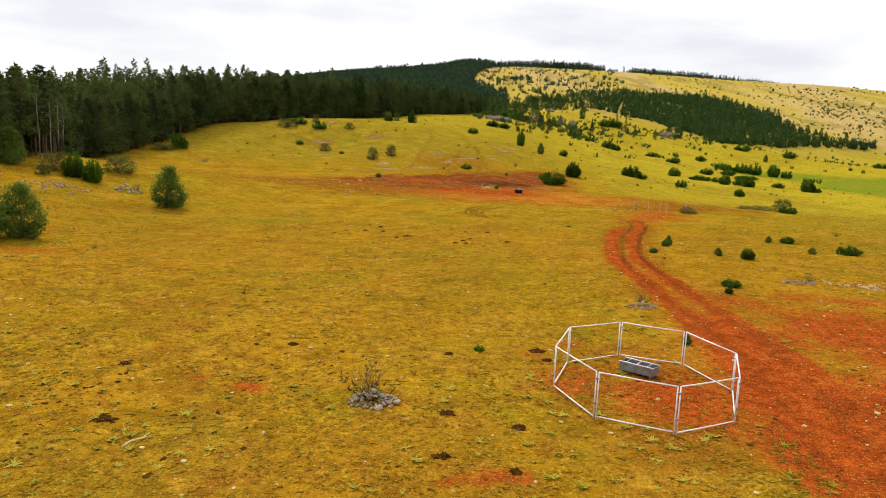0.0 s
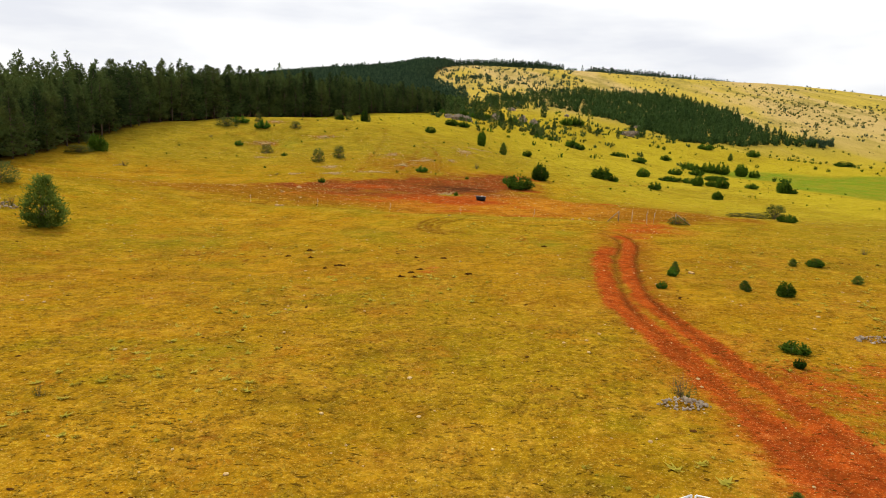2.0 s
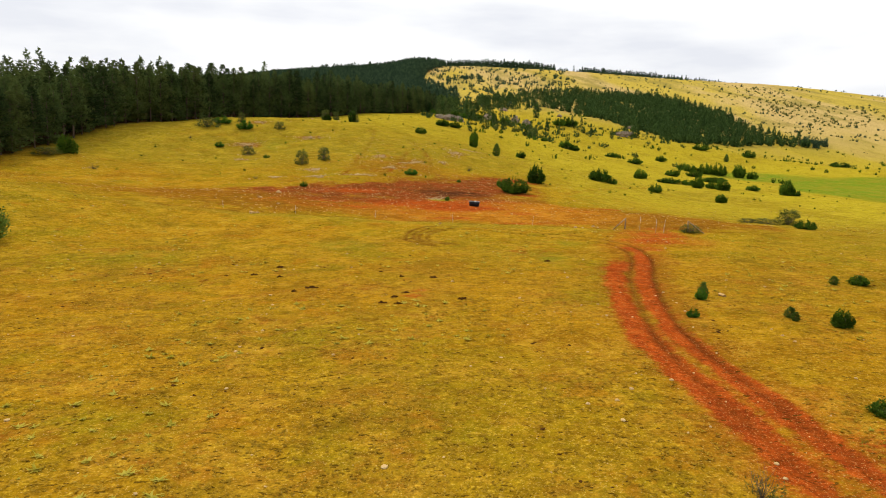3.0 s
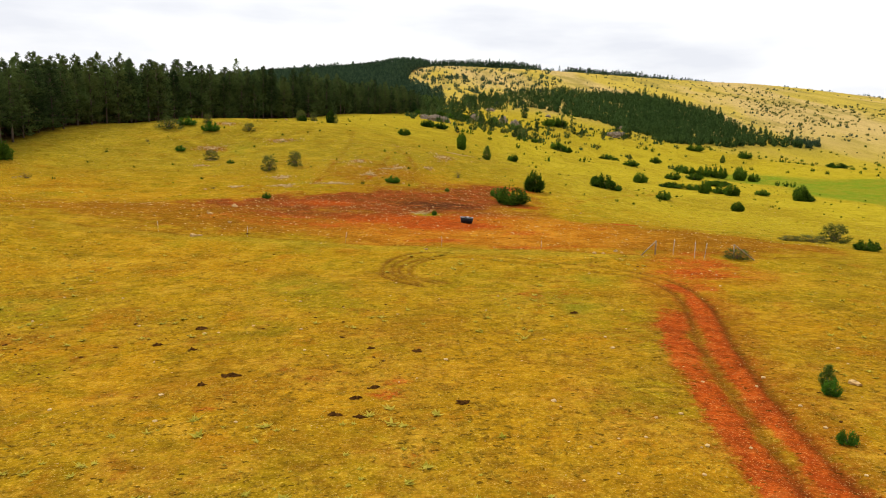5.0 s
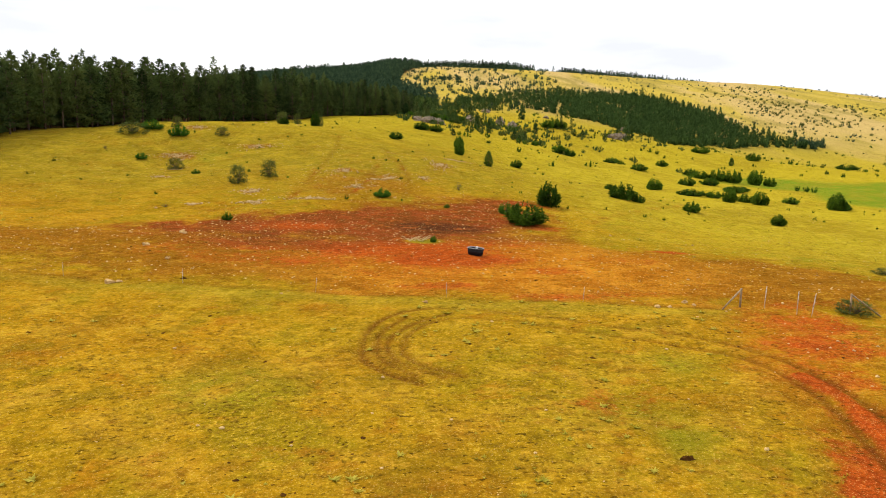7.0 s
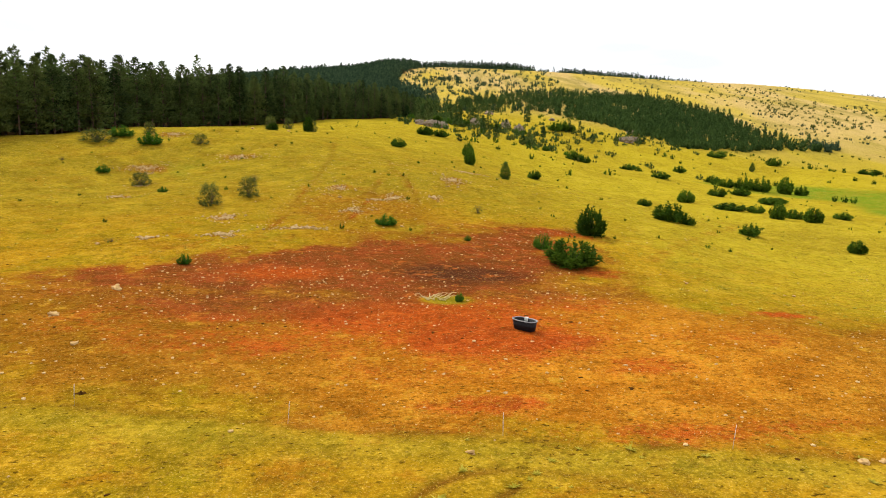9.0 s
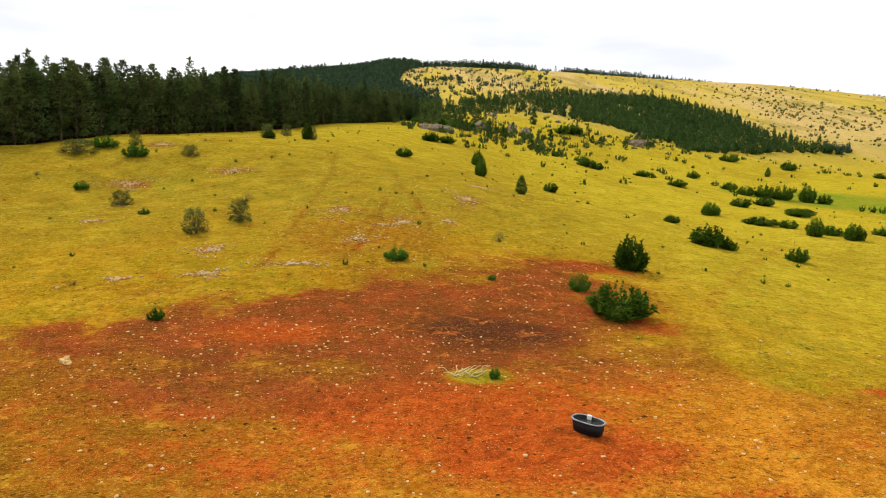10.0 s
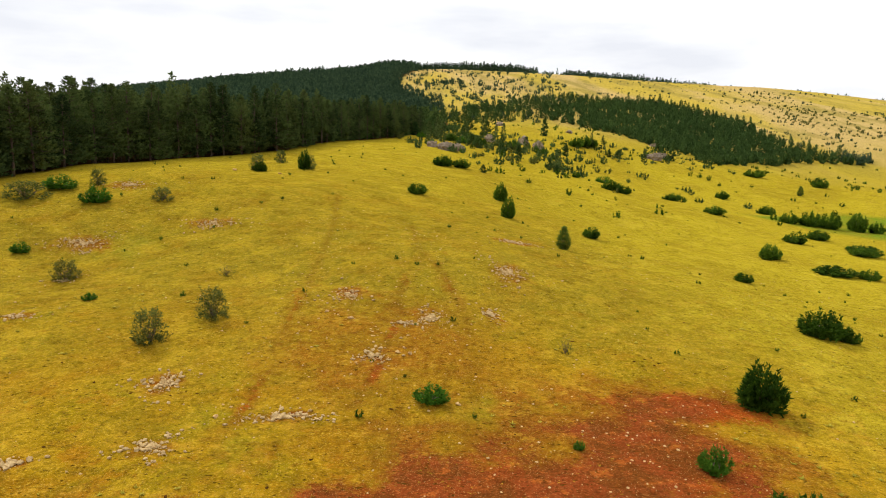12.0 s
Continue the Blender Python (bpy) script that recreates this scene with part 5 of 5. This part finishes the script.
def water_tub(x, y, rz):
    top = thing("water_trough", "oval black plastic stock tub, part filled with water", "water trough", "", pose(x, y, up(x, y) + 0.01, 0, 0, rz))
    bm = bmesh.new()
    rows = [(0.66, 0.34, 0.0), (0.70, 0.38, 0.03), (0.745, 0.41, 0.26), (0.76, 0.425, 0.28), (0.75, 0.415, 0.31), (0.79, 0.45, 0.60), (0.755, 0.415, 0.60), (0.70, 0.37, 0.20), (0.66, 0.33, 0.05)]
    rings = [loop_verts(bm, *q) for q in rows]
    for a, b in zip(rings, rings[1:]):
        bridge(bm, a, b)
    bm.faces.new(rings[0][::-1])
    bm.faces.new(rings[-1])
    part("tub", bm, RUBBER, top)
    bm = bmesh.new()
    rows = [(0.80, 0.46, 0.575), (0.835, 0.49, 0.585), (0.84, 0.495, 0.61), (0.825, 0.48, 0.63), (0.765, 0.425, 0.63), (0.755, 0.415, 0.60)]
    rings = [loop_verts(bm, *q) for q in rows]
    for a, b in zip(rings, rings[1:]):
        bridge(bm, a, b)
    part("rim", bm, GALV_DARK, top, "scuffed grey rim")
    bm = bmesh.new()
    bm.faces.new(loop_verts(bm, 0.728, 0.397, 0.44))
    part("water", bm, WATER, top, "still dark water")
    bm = bmesh.new()
    box(bm, (-0.30, 0.36, 0.44), (-0.06, 0.50, 0.66), 0.02)
    part("float_box", bm, WHITE_PLASTIC, top, "white float valve cover")


water_tub(10.0, 112.3, -46)


# ================= fence and gate =================
def stake(x, y, h, lean=0.0, material=None, r=0.022):
    top = thing("fence_stake", "thin pale stake of a light pasture fence", "fence post", "stakes of the pasture fence", pose(x, y, up(x, y), 0, lean, 0))
    bm = bmesh.new()
    tube(bm, [(0, 0, -0.2), (0, 0, h * 0.5), (0.01, 0, h)], [r, r, r * 0.8], 6)
    part("shaft", bm, material or WHITE_PLASTIC, top)
    for z in (0.45, 0.85):
        bm = bmesh.new()
        tube(bm, [(0, 0, h * z - 0.04), (0, 0, h * z), (0, 0, h * z + 0.04)], [r * 1.2, r * 2.2, r * 1.2], 6)
        part("insulator", bm, GALV_DARK, top)
    return top


STAKES = ((-20.4, 103.2), (-11.7, 101.3), (-2.45, 99.5), (6.3, 97.9), (15.0, 96.1), (26.6, 94.9), (27.9, 93.4), (28.5, 92.8), (-62.5, 238))
for k, (x, y) in enumerate(STAKES):
    stake(x, y, 1.0 if k < 5 else 1.45, (-3, 2, 4, -2, 3, 1, -1, 5, 0)[k], None, 0.010 if k < 5 else 0.016)


def braced_post(x, y, ex, ey):
    top = thing("braced_post", "weathered wooden corner post with a slanting brace", "fence post", "corner posts by the gap", pose(x, y, up(x, y)))
    bm = bmesh.new()
    tube(bm, [(0, 0, -0.3), (0.01, 0, 0.6), (0, 0.01, 1.25)], [0.075, 0.07, 0.065], 8)
    part("post", bm, GREY_WOOD, top)
    bm = bmesh.new()
    tube(bm, [(0, 0, 1.2), (ex * 0.5, ey * 0.5, 0.62), (ex, ey, 0.02)], [0.05, 0.055, 0.05], 8)
    part("brace", bm, GREY_WOOD, top, "slanting pole")


braced_post(25.0, 95.0, -1.5, -0.7)
braced_post(31.3, 93.3, 1.5, -0.8)


# ================= dead branches =================
def dead_branches(x, y):
    rng = random.Random(8)
    top = thing("branch_pile", "bleached dead branches lying on a tuft of grass", "branches", "", pose(x, y, up(x, y)))
    for i in range(16):
        a, L = rng.uniform(0, 6.28), rng.uniform(0.5, 1.3)
        ox, oy = rng.uniform(-0.9, 0.6), rng.uniform(-0.4, 0.4)
        bm = bmesh.new()
        pts, p, dirn = [], Vector((ox, oy, 0.05)), a
        for k in range(5):
            pts.append(p.copy())
            dirn += rng.uniform(-0.5, 0.5)
            p += Vector((math.cos(dirn), math.sin(dirn) * 0.7, rng.uniform(0.0, 0.8) if k < 3 else -0.1)) * L / 3.5
            p.z = max(p.z, 0.03)
        tube(bm, pts, [0.035, 0.03, 0.024, 0.016, 0.008], 5)
        part("branch", bm, DEAD, top)


dead_branches(5.3, 120.4)


# ================= single stones and a stick =================
def field_stone(x, y, s, seed, turn=0.0):
    """One weathered stone, flattened and half sunk in the turf."""
    bm = bmesh.new()
    bmesh.ops.create_icosphere(bm, subdivisions=2, radius=0.5)
    for v in bm.verts:
        q = 0.85 + 0.8 * noise.noise(v.co * 2.3 + Vector((seed, 3, 1))) + 0.35 * noise.noise(v.co * 6 + Vector((1, seed, 4)))
        v.co = Vector((v.co.x * q * s, v.co.y * q * s * 0.7, (v.co.z * q + 0.12) * s * 0.55))
    ob = part("field_stone", bm, WHITE_STONE)
    ob.matrix_basis = pose(x, y, up(x, y), 0, 0, turn)
    tagged(ob, "pale weathered limestone half sunk in the pasture", "stone", "single stones on the pasture")


for k, (x, y, s) in enumerate(FIELD_STONES):
    field_stone(x, y, s, 700 + k, 47 * k)


def fallen_stick(x, y, rz):
    top = thing("fallen_branch", "short bleached dead branch lying in dry grass", "branch", "", pose(x, y, up(x, y), 0, 0, rz))
    bm = bmesh.new()
    tube(bm, [(-0.5, 0, 0.05), (-0.15, 0.05, 0.09), (0.2, 0.0, 0.07), (0.55, 0.10, 0.10)], [0.035, 0.03, 0.024, 0.010], 6)
    part("stem", bm, DEAD, top)
    bm = bmesh.new()
    tube(bm, [(0.1, 0.0, 0.07), (0.3, -0.14, 0.12), (0.42, -0.24, 0.10)], [0.018, 0.014, 0.006], 5)
    part("twig", bm, DEAD, top)


fallen_stick(-9.9, 16.6, 60)


# ================= dung and clods =================
def clod_tris(seed):
    rng = random.Random(seed)
    bm = bmesh.new()
    bmesh.ops.create_icosphere(bm, subdivisions=1, radius=0.5)
    for v in bm.verts:
        v.co *= rng.uniform(0.6, 1.3)
        v.co.z = max(v.co.z, -0.05) * 0.35
        v.co.y *= 0.6
    v = [p.co[:] for p in bm.verts]
    out = np.array([[q.co[:] for q in f.verts] for f in bm.faces])
    bm.free()
    return out


CLODS = [clod_tris(400 + k) for k in range(5)]


def dung_heap(x, y, w, seed):
    bm = bmesh.new()
    bmesh.ops.create_circle(bm, cap_ends=False, segments=14, radius=0.5)
    rim = list(bm.verts)
    rings = [rim] + [[bm.verts.new(v.co * f) for v in rim] for f in (0.75, 0.5, 0.25)]
    tip = bm.verts.new((0, 0, 0))
    for r0, r1 in zip(rings, rings[1:]):
        for i in range(14):
            bm.faces.new((r0[i], r0[(i + 1) % 14], r1[(i + 1) % 14], r1[i]))
    for i in range(14):
        bm.faces.new((rings[-1][i], rings[-1][(i + 1) % 14], tip))
    z0 = up(x, y)
    for v in bm.verts:
        r = v.co.length * 2
        q = 0.85 + 0.9 * noise.noise(v.co * 4 + Vector((seed, 0, 0)))
        px, py = v.co.x * w * q * 1.15, v.co.y * w * q * 0.75
        hump = 0.10 * (1 - r) ** 0.5 * (1 + 1.6 * noise.noise(Vector((px * 11, py * 11, seed)))) if r < 0.98 else -0.03
        v.co = Vector((px, py, up(x + px, y + py) - z0 + hump))
    ob = part("dung_heap", bm, CLOD)
    ob.matrix_basis = pose(x, y, z0)
    tagged(ob, "flattened dark heap of dung in dry grass", "dung", "dung heaps on the pasture")


for k, (x, y, w) in enumerate(((2.2, 18.6, .8), (-.3, 19.6, .8), (-.4, 16.2, .7), (1.8, 15.5, .6), (-13.5, 23.5, .7), (-7.3, 26.6, .6), (-.3, 25.8, .6), (3.6, 26.4, 1.0), (3.9, 25.2, .6), (-11.7, 18.1, 1.1), (12.3, 73.6, .7), (-8.2, 71.7, .8), (3.1, 66, .7), (.9, 66.9, .5), (-4.8, 63.4, .9), (-5.7, 62.3, .6), (.5, 60.2, .5), (1.2, 61.3, .5), (4.5, 59.3, .7), (-.1, 58.5, .5), (.8, 58.2, .5), (-9.5, 68.8, .6), (-7.5, 67.7, .5), (-12, 102.7, .5))):
    dung_heap(x, y, w * 0.85, 500 + k)


# ================= ground cover =================
def cover(name, label, category, material, xs, ys, sets, size, rng, lift=0.0, flat=(1, 1, 1)):
    zs = height(xs, ys)
    tris = []
    n = len(xs)
    pick, turn = rng.integers(0, len(sets), n), rng.uniform(0, 6.28, n)
    for k in range(len(sets)):
        i = np.where(pick == k)[0]
        if not len(i):
            continue
        c, s = np.cos(turn[i]), np.sin(turn[i])
        R = np.zeros((len(i), 3, 3))
        R[:, 0, 0], R[:, 0, 1], R[:, 1, 0], R[:, 1, 1], R[:, 2, 2] = c, s, -s, c, 1
        t = sets[k].reshape(-1, 3)
        q = np.einsum("pj,njk->npk", t, R) * (size[i][:, None, None] * np.array(flat)) + np.stack([xs[i], ys[i], zs[i] + lift], -1)[:, None, :]
        tris.append(q.reshape(-1, 3, 3))
    ob = part_mesh(name, soup_mesh(name, np.concatenate(tris)), material)
    return tagged(ob, label, category, "", "stuff")


def open_ground(x, y):
    return (inside_distance(x, y, WOOD) < -3) & (near_line(x, y, TRACK) > 2.0)


def soil_share(x, y):
    v = step(inside_distance(x, y, YARD), -2, 4)
    for cx, cy, rx, ry, s in BARE:
        v = np.maximum(v, 1.2 * s * np.exp(-(((x - cx) / rx) ** 2 + ((y - cy) / ry) ** 2) ** 1.5))
    return v


def strew(n, rng, y0=-14, y1=205):
    y = y0 + (y1 - y0) * rng.uniform(0, 1, n) ** 1.25
    half = np.clip(14 + 0.62 * y, 24, 75)
    x = rng.uniform(-1, 1, n) * half + 0.06 * y
    return x, y


def lying_blades(rng, n, spread_, length, width, rise):
    """Broad blades that lean over, so that they show their upper side."""
    a = rng.uniform(0, 6.28, n)
    ln, w = length * rng.uniform(0.6, 1.2, n), width * rng.uniform(0.6, 1.1, n)
    up_ = rise * rng.uniform(0.3, 1.2, n)
    root = np.stack([rng.normal(0, spread_, n), rng.normal(0, spread_, n), np.full(n, 0.02)], -1)
    across = np.stack([-np.sin(a), np.cos(a), np.zeros(n)], -1) * w[:, None] * 0.5
    tip = root + np.stack([np.cos(a) * ln, np.sin(a) * ln, up_ * ln], -1)
    return np.stack([root - across, root + across, tip], 1)


def ground_cover():
    rng = np.random.default_rng(77)
    tuft = []
    for k in range(6):
        r = np.random.default_rng(600 + k)
        tuft.append(lying_blades(r, 5, 0.16, 0.5, 0.24, 0.35))
    x, y = strew(130000, rng)
    ok = open_ground(x, y) & (rng.uniform(0, 1, len(x)) > 0.9 * soil_share(x, y)) & (lattice(x, y, 3.7, 51) + 0.5 * lattice(x, y, 1.1, 52) > 0.62)
    x, y = x[ok], y[ok]
    cover("grass_tufts", "short dry golden grass tufts over the pasture", "grass", BLADE, x, y, tuft, rng.uniform(0.12, 0.34, len(x)), rng)
    rosette = []
    for k in range(5):
        r = np.random.default_rng(620 + k)
        rosette.append(lying_blades(r, 14, 0.10, 0.5, 0.24, 0.38))
    x, y = strew(15000, rng)
    ok = open_ground(x, y) & (soil_share(x, y) < 0.5) & (lattice(x, y, 9, 53) > 0.5)
    x, y = x[ok], y[ok]
    cover("leafy_weeds", "yellow-green leafy weeds among the grass", "weeds", WEED, x, y, rosette, 0.14 + 0.50 * rng.uniform(0, 1, len(x)) ** 3, rng)
    # dark flecks: dung, hoof-broken clods
    x, y = strew(22000, rng, y1=265)
    ok = open_ground(x, y) & (lattice(x, y, 6, 54) + 0.7 * lattice(x, y, 1.7, 55) > 1.10)
    x, y = x[ok], y[ok]
    cover("dark_clods", "dark clods and droppings strewn over the pasture", "clods", CLOD, x, y, CLODS, 0.05 + 0.27 * rng.uniform(0, 1, len(x)) ** 2.6, rng)
    # pale stones, thick in the yard and on the trails
    small = [t[::1] for t in STONE_SETS[:4]]
    x, y = strew(80000, rng)
    rich = np.clip(0.05 + 0.8 * step(inside_distance(x, y, YARD), -2, 5) * step(y, 112, 124) * step(lattice(x, y, 5.5, 57) + 0.5 * lattice(x, y, 1.9, 58), 0.45, 1.1) + (0.08 + 0.22 * step(y, 60, 100)) * soil_share(x, y), 0, 1)
    for q in TRAILS:
        rich = np.maximum(rich, 0.6 * np.exp(-(near_line(x, y, q) / 3.0) ** 2))
    rich = np.maximum(rich, 0.7 * np.exp(-(((x - 1) / 15) ** 2 + ((y - 160) / 20) ** 2) ** 2) * step(lattice(x, y, 4.5, 62) + 0.5 * lattice(x, y, 1.5, 63), 0.5, 1.1))
    rich = np.maximum(rich, 0.30 * np.exp(-(((x + 30) / 16) ** 2 + ((y - 185) / 30) ** 2) ** 2) * step(lattice(x, y, 5, 64), 0.4, 0.8))
    ok = (inside_distance(x, y, WOOD) < -3) & (rng.uniform(0, 1, len(x)) < rich)
    x, y = x[ok], y[ok]
    cover("pale_pebbles", "pale limestone pebbles lying on the red earth", "stones", WHITE_STONE, x, y, small, (0.05 + 0.20 * rng.uniform(0, 1, len(x)) ** 3.8) , rng, 0.01)


ground_cover()
